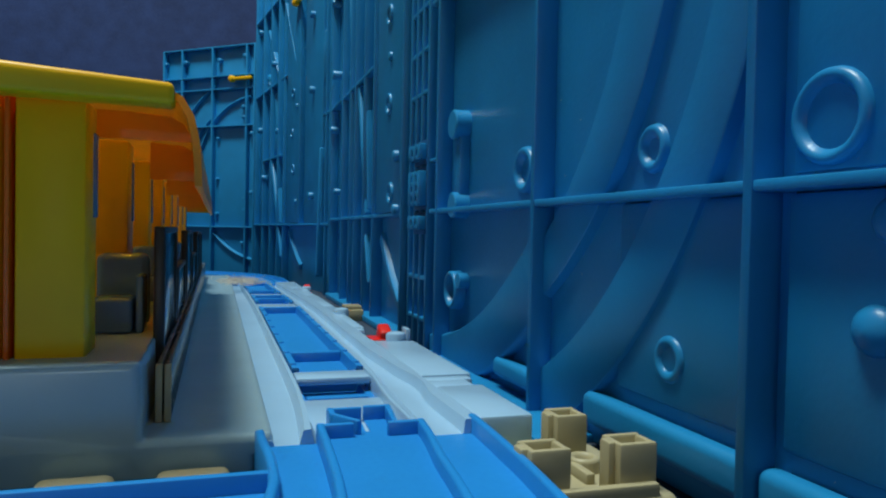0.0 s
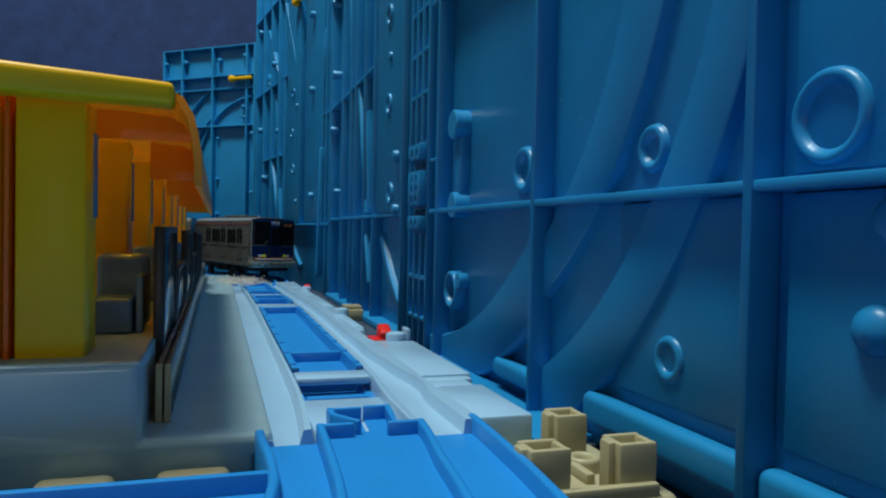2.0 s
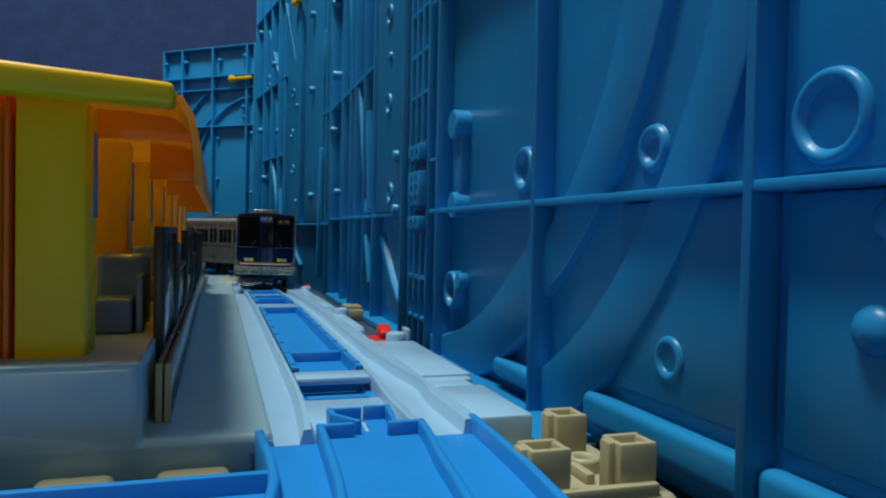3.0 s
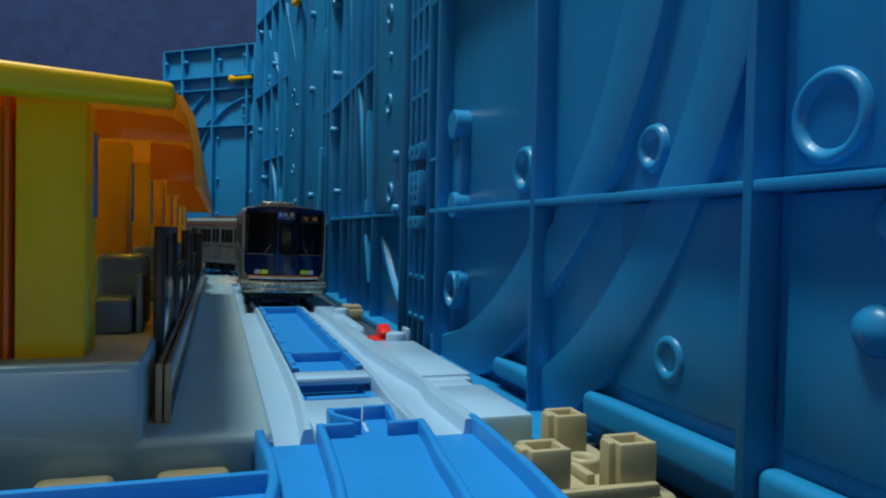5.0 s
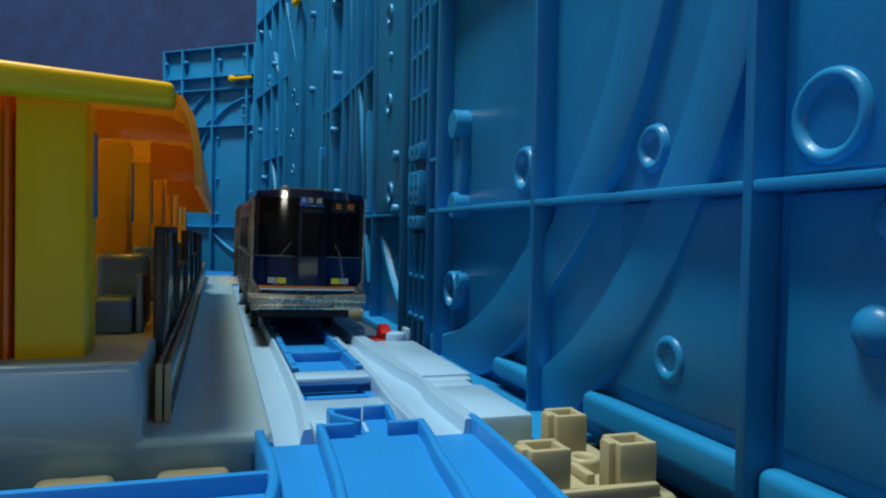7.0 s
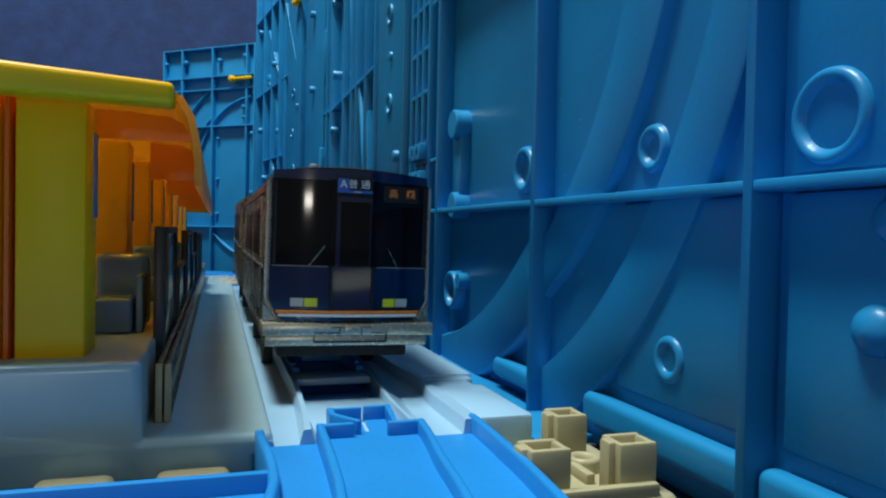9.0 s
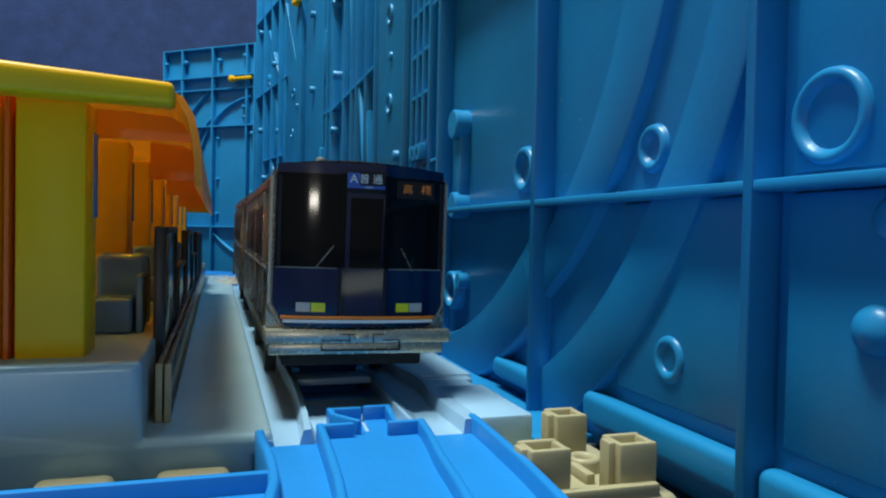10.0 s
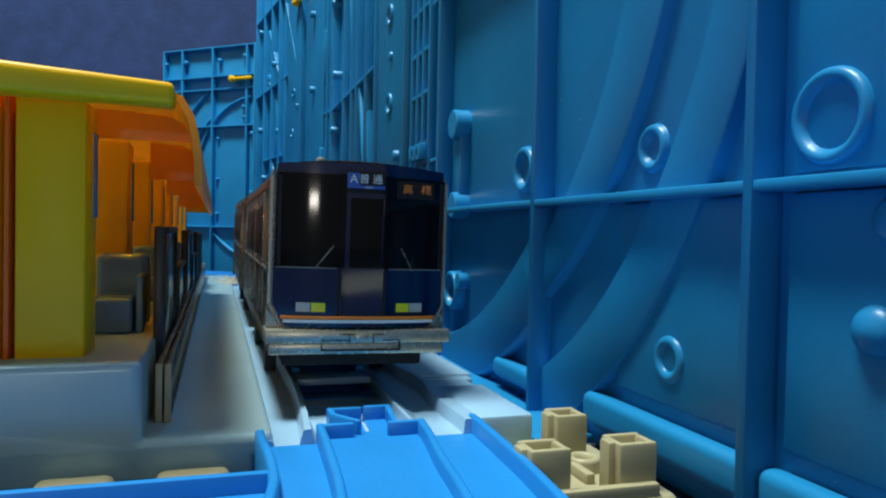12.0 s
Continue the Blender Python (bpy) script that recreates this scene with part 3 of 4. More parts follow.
    # outer apron with steps
    for a, b, x1, dz in ((0.125, 0.1528, 0.0580, 0.0029), (0.1530, 0.1652, 0.0572, 0.0023), (0.1614, 0.1651, 0.0588, 0.0025), (0.1654, 0.2190, 0.0598, 0.0029), (0.2192, 0.2320, 0.0560, 0.0012), (0.2322, 0.2480, 0.0500, 0.0012),
                         (0.2482, 0.256, 0.0500, 0.0026), (0.2562, 0.330, 0.0515, 0.0024), (0.3302, 0.395, 0.0530, 0.0024), (0.3952, 0.470, 0.0550, 0.0022), (0.4702, 0.5555, 0.0570, 0.0024)):
        z = rail_z((a + b) / 2, X)
        part("apron_step", box(X + 0.0201, x1, a, b, z - 0.0045, z + dz, 0.0007), M_WHITE, top)
    # platform: low ledge and raised deck
    zl = 0.0084
    prof = [(-0.085, 0.0022), (-0.085, 0.0213), (-0.0123, 0.0213), (-0.0117, 0.0211), (-0.0114, 0.0205), (-0.0112, 0.0092), (-0.0110, 0.0087), (-0.0105, zl), (0.0084, zl), (0.0091, 0.0083), (0.0094, 0.0080), (0.0096, 0.0074), (0.0096, 0.0064), (0.0068, 0.0064), (0.0068, 0.0022)]
    bm = bmesh.new()
    rings = []
    for y, d in ((y0, 0.0014), (y0 + 0.0001, 0.0009), (y0 + 0.0004, 0.0004), (y0 + 0.0009, 0.0001), (y0 + 0.0015, 0.0), (y1, 0.0)):
        rings.append([bm.verts.new((x - (d if x > -0.08 else 0), y, z - (d if z > 0.003 else 0))) for x, z in prof])
    n = len(prof)
    for a, b in zip(rings, rings[1:]):
        for i in range(n):
            bm.faces.new((a[i], a[(i + 1) % n], b[(i + 1) % n], b[i])).smooth = True
    bm.faces.new(rings[0])
    bm.faces.new(rings[-1][::-1])
    part("platform", bm, M_SILVER, top, "silver-grey stepped platform")
    # posts
    for k, y in enumerate((0.1310, 0.190, 0.246, 0.302, 0.358, 0.414, 0.470, 0.526)):
        # rear posts are orange to imitate the tinted shade under the roof
        post = part("roof_post", box(-0.0312, -0.0206, y, y + 0.011, 0.0205, 0.0640, 0.0009, 2), M_YELLOW if y < 0.4 else M_ORANGE, top, "yellow plastic roof post" if y < 0.4 else "rear roof post coloured orange for the roof's tinted shade")
        part("post_flange", box(-0.0325, -0.0317, y - 0.0005, y + 0.0115, 0.0208, 0.0640, 0.0003), M_REDTRIM, post, "orange-red edge strip")
        # reflection of the blue boards on the post's side, built as a strip
        part("post_groove", box(-0.0209, -0.0203, y + 0.0068, y + 0.0104, 0.0445, 0.0592, 0.0002), M_BENCH, post, "blue-grey strip painted as a reflection on the post's side")
        part("post_back", box(-0.0440, -0.0330, y, y + 0.011, 0.0205, 0.0640, 0.0009), M_YELLOW if y < 0.4 else M_ORANGE, post)
    ROOF_END = 0.395
    # roof of clear orange plastic, curved down at the eave
    prof_o, prof_i = [], []
    mid = [(-0.075, 0.0690), (-0.050, 0.0682), (-0.031, 0.0672), (-0.0160, 0.0662), (-0.0085, 0.0656), (-0.0060, 0.0642), (-0.0044, 0.0615), (-0.0036, 0.0580), (-0.0032, 0.0540), (-0.0030, 0.0500)]
    for i, (x, z) in enumerate(mid):
        a = Vector(mid[max(i - 1, 0)])
        b = Vector(mid[min(i + 1, len(mid) - 1)])
        n = Vector(((b - a).y * -1, (b - a).x)).normalized() * 0.0006
        prof_o.append((x + n.x, z + n.y))
        prof_i.append((x - n.x, z - n.y))
    roof = part("roof", sweep(prof_o + prof_i[::-1], [((0, y, 0), (1, 0, 0), (0, 0, 1)) for y in (y0 + 0.002, y0 + 0.1, 0.26, 0.32, ROOF_END)]), M_ORANGE, top, "translucent orange plastic roof")
    for y, zb, xl in ((0.152, 0.0600, -0.0300), (0.205, 0.0556, -0.0170), (0.262, 0.0540, -0.0165), (0.330, 0.0520, -0.0160), (0.392, 0.0510, -0.0150)):
        shape = [(x - 0.0004, z - 0.0008) for x, z in mid if xl <= x and z - 0.0008 > zb]
        shape = [(xl, shape[0][1])] + shape + [(shape[-1][0], zb), (xl, zb)]
        part("roof_gusset", sweep(shape, [((0, y, 0), (1, 0, 0), (0, 0, 1)), ((0, y + 0.0007, 0), (1, 0, 0), (0, 0, 1))], soft=False), M_ORANGE, roof)
    beam = box(-0.0900, -0.0068, 0.1225, 0.1300, -0.0017, 0.0017, 0.0009, 3)
    for v in beam.verts:
        # the beam thins and drops a little towards the eave
        v.co.z = 0.0644 - 0.040 * (v.co.x + 0.0068) + v.co.z * (1.0 - 13.0 * (v.co.x + 0.0068))
    part("end_beam", beam, M_YELLOW, top, "bright yellow front beam of the roof")
    return top


station()


def bench(y):
    top = empty("bench", "grey plastic back-to-back platform bench", "bench", "platform benches", pose(-0.0193, y, 0.0213))
    part("back", box(-0.0052, 0.0052, 0.010, 0.016, 0.0, 0.0160, 0.0016, 4), M_BENCH, top)
    part("seat", box(-0.0050, 0.0030, 0.0, 0.0105, 0.0, 0.0072, 0.0010, 3), M_BENCH, top)
    part("armrest", box(0.0036, 0.0050, 0.001, 0.0105, 0.0, 0.0118, 0.0005), M_BENCH, top)


for y in (0.158, 0.226, 0.304):
    bench(y)


def screen_door(y, n, z1, x=-0.0092, mat=None):
    top = empty("platform_gate", "smoked plastic platform gate panel beside the track", "platform gate", "platform gates", pose(x, y, 0.0084))
    part("panel", box(-0.0006, 0.0006, 0.0008, n - 0.0008, 0.0008, z1 - 0.0008, 0.0003), M_SMOKE, top)
    part("post", box(-0.0011, 0.0011, 0.0, 0.0016, 0.0, z1, 0.0004), mat or M_DARK, top)
    part("post", box(-0.0011, 0.0011, n - 0.0016, n, 0.0, z1, 0.0004), mat or M_DARK, top)
    part("top_rail", box(-0.0010, 0.0010, 0.0017, n - 0.0017, z1 - 0.0015, z1, 0.0004), M_DARK, top)
    part("foot_rail", box(-0.0010, 0.0010, 0.0017, n - 0.0017, 0.0, 0.0014, 0.0004), M_DARK, top)


def gate_base():
    top = empty("gate_base", "cloudy grey double strip along the platform edge", "platform gate base", at=pose(-0.0088, 0.1365, 0.0084))
    for x0 in (-0.0012, 0.0003):
        part("strip", box(x0, x0 + 0.0010, 0.0, 0.40, 0.0, 0.0103, 0.0003), M_FROST, top)
        part("end_cap", box(x0 - 0.0001, x0 + 0.0011, -0.0006, 0.0002, 0.0, 0.0104, 0.0002), M_TAN, top, "tan end of the strip")


gate_base()
for k, y in enumerate((0.1530, 0.203, 0.258, 0.313, 0.368, 0.423)):
    screen_door(y, 0.046, 0.0348 - 0.0005 * k - (0.010 if k in (1, 3) else 0.0), x=-0.0108 + 0.0002 * k)


# ---- tan support blocks ----
def stud(bm, x, y, w, d, z0, z1):
    """A hollow square stud with a flange on one side."""
    t = 0.0013
    box(x - w / 2, x + w / 2, y - d / 2, y - d / 2 + t, z0, z1, 0.00062, bm=bm)
    box(x - w / 2, x + w / 2, y + d / 2 - t, y + d / 2, z0, z1, 0.00062, bm=bm)
    box(x - w / 2, x - w / 2 + t, y - d / 2 + t * 0.7, y + d / 2 - t * 0.7, z0, z1 - 0.0001, 0.00062, bm=bm)
    box(x + w / 2 - t, x + w / 2, y - d / 2 + t * 0.7, y + d / 2 - t * 0.7, z0, z1 - 0.0001, 0.00062, bm=bm)
    box(x - w / 2 + t * 0.8, x + w / 2 - t * 0.8, y - d / 2 + t * 0.8, y + d / 2 - t * 0.8, z0, z1 - 0.0015, bm=bm)


def pier(x, y):
    top = empty("support_block", "tan plastic support block with hollow square studs", "toy block", "tan support blocks", pose(x, y, GROUND))
    part("plate", box(-0.0135, 0.0135, -0.0135, 0.0165, 0.0, 0.0070, 0.0017, 4), M_TAN, top)
    for sx, sy in ((-0.0084, -0.0080), (0.0070, -0.0080), (0.0048, 0.0105)):
        bm = bmesh.new()
        w = 0.0070 if sy < 0 else 0.0064
        stud(bm, sx, sy, w, 0.0064, 0.0064, 0.0150)
        box(sx - w / 2 - 0.0011, sx - w / 2 + 0.0006, sy - 0.0016, sy + 0.0016, 0.0064, 0.0149, 0.0005, bm=bm)
        part("stud", bm, M_TAN, top)
    part("centre_ring", moved(tube(0.0030, 0.0016, 0.0024), pose(0.0040, 0.0015, 0.0070, 0, 90, 0)), M_TAN, top)
    part("brace", box(0.0005, 0.0022, -0.0060, 0.0120, 0.0066, 0.0088, 0.0004), M_TAN, top)
    part("brace", box(-0.0100, 0.0100, -0.0128, -0.0110, 0.0066, 0.0088, 0.0004), M_TAN, top)
    return top


pier(0.0580, 0.1110)


def foot(x):
    """The rounded end of a support block that shows before the platform."""
    top = empty("support_block", "tan plastic support block under the platform front", "toy block", "tan support blocks", pose(x, 0.1170, GROUND))
    part("pad", box(-0.0058, 0.0058, -0.0045, 0.0070, 0.0, 0.0090, 0.0016, 4), M_TAN, top)
    part("rim", box(-0.0066, 0.0066, -0.0055, 0.0074, 0.0, 0.0066, 0.0008), M_TAN, top)


foot(-0.0205)
foot(-0.0032)


def small_block(x, y):
    top = empty("support_block", "small tan plastic support block beside the station edge", "toy block", "tan support blocks", pose(x, y, GROUND))
    part("plate", box(-0.0048, 0.0048, -0.0060, 0.0060, 0.0, 0.0062, 0.0006), M_TAN, top)
    for dy in (-0.0035, 0.0035):
        part("bar", box(-0.0052, 0.0040, dy - 0.0012, dy + 0.0012, 0.0060, 0.0082, 0.0004), M_TAN, top)


small_block(0.0705, 0.385)


# ---- small station fittings ----
def switch_lever(y, x=0.050):
    z = rail_z(y, 0.03)
    top = empty("stop_lever", "red plastic stop lever on the station edge", "lever", at=pose(x, y, z))
    part("lever", moved(box(-0.0021, 0.0021, -0.0035, 0.0035, 0.0, 0.0050, 0.0010, 3), pose(0, 0, 0, 20, 0, 0)), M_RED, top)
    part("slot", box(-0.0062, 0.0026, -0.005, 0.005, -0.0015, 0.0012, 0.0004), M_RED, top)


switch_lever(0.2390, 0.0545)


def knob(x, y, mat, label):
    z = rail_z(y, 0.03)
    top = empty("peg", label, "peg", at=pose(x, y, z))
    part("cap", moved(boss(0.0032, 0.004, 0.0006), pose(0, 0, 0, 0, 90, 0)), mat, top)


knob(0.0555, 0.2257, M_WHITE, "pale grey round peg on the station edge")
knob(0.0500, 0.300, M_WHITE, "pale grey round peg on the station edge")
knob(0.0545, 0.462, M_WHITE, "pale grey round peg on the station edge")
switch_lever(0.470, 0.0560)
tab = empty("end_tab", "pale upright plastic tab on the station edge", "tab", at=pose(0.0600, 0.2300, 0.0))
part("blade", box(-0.0008, 0.0008, -0.003, 0.003, 0.0, 0.0115, 0.0004), M_WHITE, tab)


# ---- train ----
def mirror_x(bm):
    for v in bm.verts:
        v.co.x = -v.co.x
    return bm


def outline(w, z0, z_edge, z_roof, chamfer=0.0):
    """Half round-roofed car section, as a closed list of (x, z)."""
    pts = [(-w + chamfer, z0), (-w, z0 + chamfer * 1.8)] if chamfer else [(-w, z0)]
    pts += [(-w, z_edge - 0.004), (-w + 0.0006, z_edge - 0.0012)]
    for k in range(9):
        a = k / 8
        x = -w + 0.0022 + (2 * w - 0.0044) * a
        pts.append((x, z_edge + (z_roof - z_edge) * math.sin(math.pi * a) ** 0.6 if 0 < a < 1 else z_edge))
    pts += [(w - 0.0006, z_edge - 0.0012), (w, z_edge - 0.004)]
    pts += [(w, z0 + chamfer * 1.8), (w - chamfer, z0)] if chamfer else [(w, z0)]
    return pts


BOW = 0.0022


def bow(x):
    """How far the front face falls back at x from its middle."""
    return BOW * (x / 0.0175) ** 2


def face_plate(x0, x1, z0, z1, lift, thick=0.0006, nx=6, cut=None, arch=0.0):
    """A thin plate that follows the bowed front face; local front is -y."""
    bm = bmesh.new()
    rows_ = []
    for k in range(nx + 1):
        x = x0 + (x1 - x0) * k / nx
        y = bow(x) - lift
        zb = z0 + (max(0.0, abs(x) - cut) * 1.8 if cut else 0.0)
        zt = z1 - arch * (x / 0.016) ** 2
        rows_.append([bm.verts.new(p) for p in ((x, y, zb), (x, y, zt), (x, y + thick, zt), (x, y + thick, zb))])
    for a, b in zip(rows_, rows_[1:]):
        for i in range(4):
            j = (i + 1) % 4
            bm.faces.new((a[i], a[j], b[j], b[i])).smooth = True
    bm.faces.new(rows_[0])
    bm.faces.new(list(reversed(rows_[-1])))
    return bm


def lettering(name, body, size, x, z, lift, mat, parent):
    """Flat raised letters on the front face, in the built-in font."""
    c = bpy.data.curves.new(name, "FONT")
    c.body, c.size, c.extrude, c.align_x, c.align_y = body, size, 0.00008, "CENTER", "CENTER"
    c.offset = size * 0.0015
    tmp = new("tmp", c)
    bpy.context.view_layer.update()
    me = bpy.data.meshes.new_from_object(tmp.evaluated_get(bpy.context.evaluated_depsgraph_get()))
    bpy.data.objects.remove(tmp)
    me.transform(pose(x, bow(x) - lift, z, 90, 0, 0))
    me.materials.clear()
    me.materials.append(mat)
    ob = new(name, me)
    ob.parent = parent
    return ob


def wheelset(parent, y):
    for s in (-1, 1):
        bm = bmesh.new()
        bmesh.ops.create_cone(bm, cap_ends=True, segments=24, radius1=0.0048, radius2=0.0048, depth=0.0026)
        bmesh.ops.transform(bm, matrix=pose(s * 0.0140, y, 0.0049, 0, 90, 0), verts=bm.verts)
        part("wheel", bm, M_BLACK, parent)


def car(label, length, lead):
    top = empty("train_car", label, "toy train", "cars of the train")
    W, Z0, ZE, ZR = 0.0181, 0.0142, 0.0498, 0.0517
    # body shell, with a bowed front
    ys = [0.0035, 0.0045, length - 0.0012, length] if lead else [0.0, 0.0012, length - 0.0012, length]
    prof = outline(W, Z0, ZE, ZR)
    shell = part("body", sweep(prof, [((0, y, 0), (0.985 if i in (0, 3) else 1, 0, 0), (0, 0, 1)) for i, y in enumerate(ys)]), M_STEEL, top)
    # roof cap
    cap = [(x * 0.985, z + 0.0006) for x, z in prof if z >= ZE - 0.0013]
    cap += [(x * 0.96, z - 0.0006) for x, z in reversed(cap)]
    part("roof", sweep(cap, [((0, y, 0), (1, 0, 0), (0, 0, 1)) for y in (0.006 if lead else 0.001, length - 0.001)]), M_ROOFGREY, top, "grey painted roof")
    part("air_conditioner", box(-0.0085, 0.0085, 0.050, 0.082, ZR - 0.0006, ZR + 0.0026, 0.0009, 3), M_STEEL, top)
    part("vent", box(-0.006, 0.006, 0.093, 0.104, ZR - 0.0006, ZR + 0.0014, 0.0005), M_STEEL, top)
    # side doors and windows
    for s in (-1, 1):
        x = s * W
        lo, hi = (x - 0.0003, x + 0.0001) if s < 0 else (x - 0.0001, x + 0.0003)
        for y in (0.024, 0.058, 0.092):
            d = part("side_door", box(lo - 0.0001 * (s < 0), hi + 0.0001 * (s > 0), y - 0.0058, y + 0.0058, 0.0185, 0.0452, 0.0001, 1), M_STEEL, top)
            for dy in (-0.0029, 0.0029):
                part("window", box(x - 0.0005, x + 0.0005, y + dy - 0.0020, y + dy + 0.0020, 0.0310, 0.0425), M_SIDEGLASS, d)
            part("seam", box(x - 0.00042, x + 0.00042, y - 0.0002, y + 0.0002, 0.019, 0.0448), M_BLACK, d)
        for y in (0.041, 0.075):
            for dy in (-0.0060, 0.0, 0.0060):
                part("window", box(x - 0.0004, x + 0.0004, y + dy - 0.0024, y + dy + 0.0024, 0.0310, 0.0420, 0.0001, 1), M_SIDEGLASS, top)
        part("belt_line", box(x - 0.0006, x + 0.0006, 0.008, length - 0.003, 0.0285, 0.0293, 0.0002), M_STEEL, top, "raised belt line on the side")
        part("stripe", box(x - 0.00035, x + 0.00035, 0.006, length - 0.003, 0.0458, 0.0472), M_SIDESTRIPE, top, "thin dull red stripe below the roof")
        part("sill", box(x - 0.0008, x + 0.0002, 0.006, length - 0.002, Z0 - 0.0012, Z0 + 0.0014, 0.0004) if s > 0 else box(x - 0.0002, x + 0.0008, 0.006, length - 0.002, Z0 - 0.0012, Z0 + 0.0014, 0.0004), M_STEEL, top)
    # underframe
    part("underframe", box(-0.0125, 0.0125, 0.024, length - 0.006, 0.0085, Z0 + 0.001, 0.0006), M_BLACK, top)
    part("floor_pan", box(-0.0160, 0.0160, 0.007, length - 0.004, Z0 - 0.0015, Z0 + 0.0005, 0.0003), M_BLACK, top)
    for s in (-1, 1):
        for y in (0.043, 0.062, 0.078):
            part("equipment_box", box(s * 0.0120 - 0.003, s * 0.0120 + 0.003, y - 0.006, y + 0.006, 0.0072, Z0 - 0.0005, 0.0006), M_BLACK, top)
    wheelset(top, 0.048)
    wheelset(top, 0.096)
    part("coupler", box(-0.003, 0.003, length - 0.002, length + 0.006, 0.0085, 0.0115, 0.0005), M_BLACK, top)
    if not lead:
        return top
    # front: silver frame, black windows, navy lower panel
    bm = bmesh.new()
    prof = outline(0.0183, 0.0168, 0.0503, 0.0515, 0.0027)
    ring0 = [bm.verts.new((x, bow(x) - 0.0004, z)) for x, z in prof]
    ring1 = [bm.verts.new((x * 1.005, bow(x) + 0.0004, z)) for x, z in prof]
    ring2 = [bm.verts.new((x * 1.0, 0.0055, z)) for x, z in prof]
    n = len(prof)
    for a, b in ((ring0, ring1), (ring1, ring2)):
        for i in range(n):
            j = (i + 1) % n
            bm.faces.new((a[i], a[j], b[j], b[i]))
    # front face in strips so that it stays bowed
    half = n // 2
    for i in range(half):
        j = n - 1 - i
        if i + 1 < j - 1:
            bm.faces.new((ring0[i], ring0[i + 1], ring0[j - 1], ring0[j]))
        elif i + 1 == j - 1:
            bm.faces.new((ring0[i], ring0[i + 1], ring0[j]))
    front = part("front_frame", bm, M_STEEL, top, "silver frame of the front end")

    def plate(name, x0, x1, z0, z1, lift, mat, label=""):
        return part(name, face_plate(x0, x1, z0, z1, lift), mat, front, label)
    # the whole dark field, then panes on it
    part("front_field", face_plate(-0.0173, 0.0173, 0.0177, 0.0486, 0.0011, nx=36, cut=0.0148), M_NAVY, front, "navy front panel")
    part("visor", face_plate(-0.0170, 0.0170, 0.0484, 0.0512, 0.0011, thick=0.0040, nx=16, arch=0.0007), M_NAVY, front)
    plate("windscreen", -0.0170, -0.0048, 0.0298, 0.0486, 0.0015, M_GLASS, "glossy black windscreen")
    plate("windscreen", 0.0050, 0.0170, 0.0298, 0.0486, 0.0015, M_GLASS, "glossy black windscreen")
    plate("front_door", -0.0036, 0.0044, 0.0199, 0.0450, 0.0016, M_NAVY)
    part("door_window", face_plate(-0.0028, 0.0036, 0.0298, 0.0440, 0.0019), M_GLASS, front)
    part("door_grip", face_plate(-0.0034, 0.0042, 0.0290, 0.0296, 0.0022), M_NAVY, front)
    for x in (-0.0044, 0.0046):
        part("gangway_post", face_plate(x - 0.0006, x + 0.0006, 0.0298, 0.0488, 0.0021, nx=2), M_GLASS, front)
        part("door_seam", face_plate(x - 0.00025, x + 0.00025, 0.0182, 0.0297, 0.0019, nx=1), M_BLACK, front)
    for x in (-0.0164, 0.0164):
        part("corner_trim", face_plate(x - 0.0003, x + 0.0003, 0.0300, 0.0480, 0.0018, nx=1), M_BLACK, front)
    part("route_sign", face_plate(-0.0042, 0.0046, 0.0452, 0.0494, 0.0018), M_BLACK, front)
    part("sign_face", face_plate(-0.0038, 0.0040, 0.0460, 0.0492, 0.0020), M_BLACK, front)
    part("sign_blue", face_plate(-0.0037, -0.0013, 0.0465, 0.0491, 0.0021, nx=2), M_SIGNB, front)
    part("sign_blue", face_plate(-0.0037, 0.0039, 0.0460, 0.0466, 0.0022, nx=3), M_SIGNB, front)
    lettering("sign_letters", "A", 0.0024, -0.0025, 0.0478, 0.0024, M_LAMPW, front)
    lettering("sign_letters", "普 通", 0.0021, 0.0009, 0.0478, 0.0024, M_LAMPW, front)
    part("sign_bar", face_plate(-0.0002, 0.0014, 0.0461, 0.0464, 0.0023, nx=1), M_LAMPG, front, "pale bar of tiny print")
    part("destination_sign", face_plate(0.0066, 0.0146, 0.0444, 0.0480, 0.0018, nx=3), M_BLACK, front)
    lettering("destination_letters", "高   槻", 0.0021, 0.0106, 0.0462, 0.0026, M_LED, front)
    for x0, mats in ((-0.0128, (M_LAMPG, M_LAMPY)), (0.0072, (M_LAMPY, M_LAMPG))):
        for i, m in enumerate(mats):
            part("headlight", face_plate(x0 + 0.0029 * i, x0 + 0.0029 * i + 0.0027, 0.0208, 0.0226, 0.0015, nx=1), m, front,
                 "pale grey headlight print" if m is M_LAMPG else "yellow-green lamp print")
    part("front_stripe", face_plate(-0.0157, 0.0155, 0.0194, 0.0200, 0.0024), M_STRIPE, front, "orange stripe")
    part("front_stripe", face_plate(-0.0153, 0.0151, 0.0187, 0.0193, 0.0024), M_LAMPW, front, "white stripe")
    for sx, x0, z0, x1, z1 in ((-1, -0.0094, 0.0296, -0.0060, 0.0342), (1, 0.0104, 0.0292, 0.0078, 0.0340)):
        a, b = Vector((x0, bow(x0) - 0.0020, z0)), Vector((x1, bow(x1) - 0.0020, z1))
        d = (b - a).normalized()
        sd = Vector((d.z, 0, -d.x)) * 0.00011
        part("wiper", sweep([(-1, -0.0002), (1, -0.0002), (1, 0.0002), (-1, 0.0002)], [(a, sd, (0, 1, 0)), (b, sd, (0, 1, 0))]), M_STEEL, front)
    # edges of the silver frame, highlight painted paler, and the bottom lips of the windows
    for s in (-1, 1):
        x = s * 0.01795
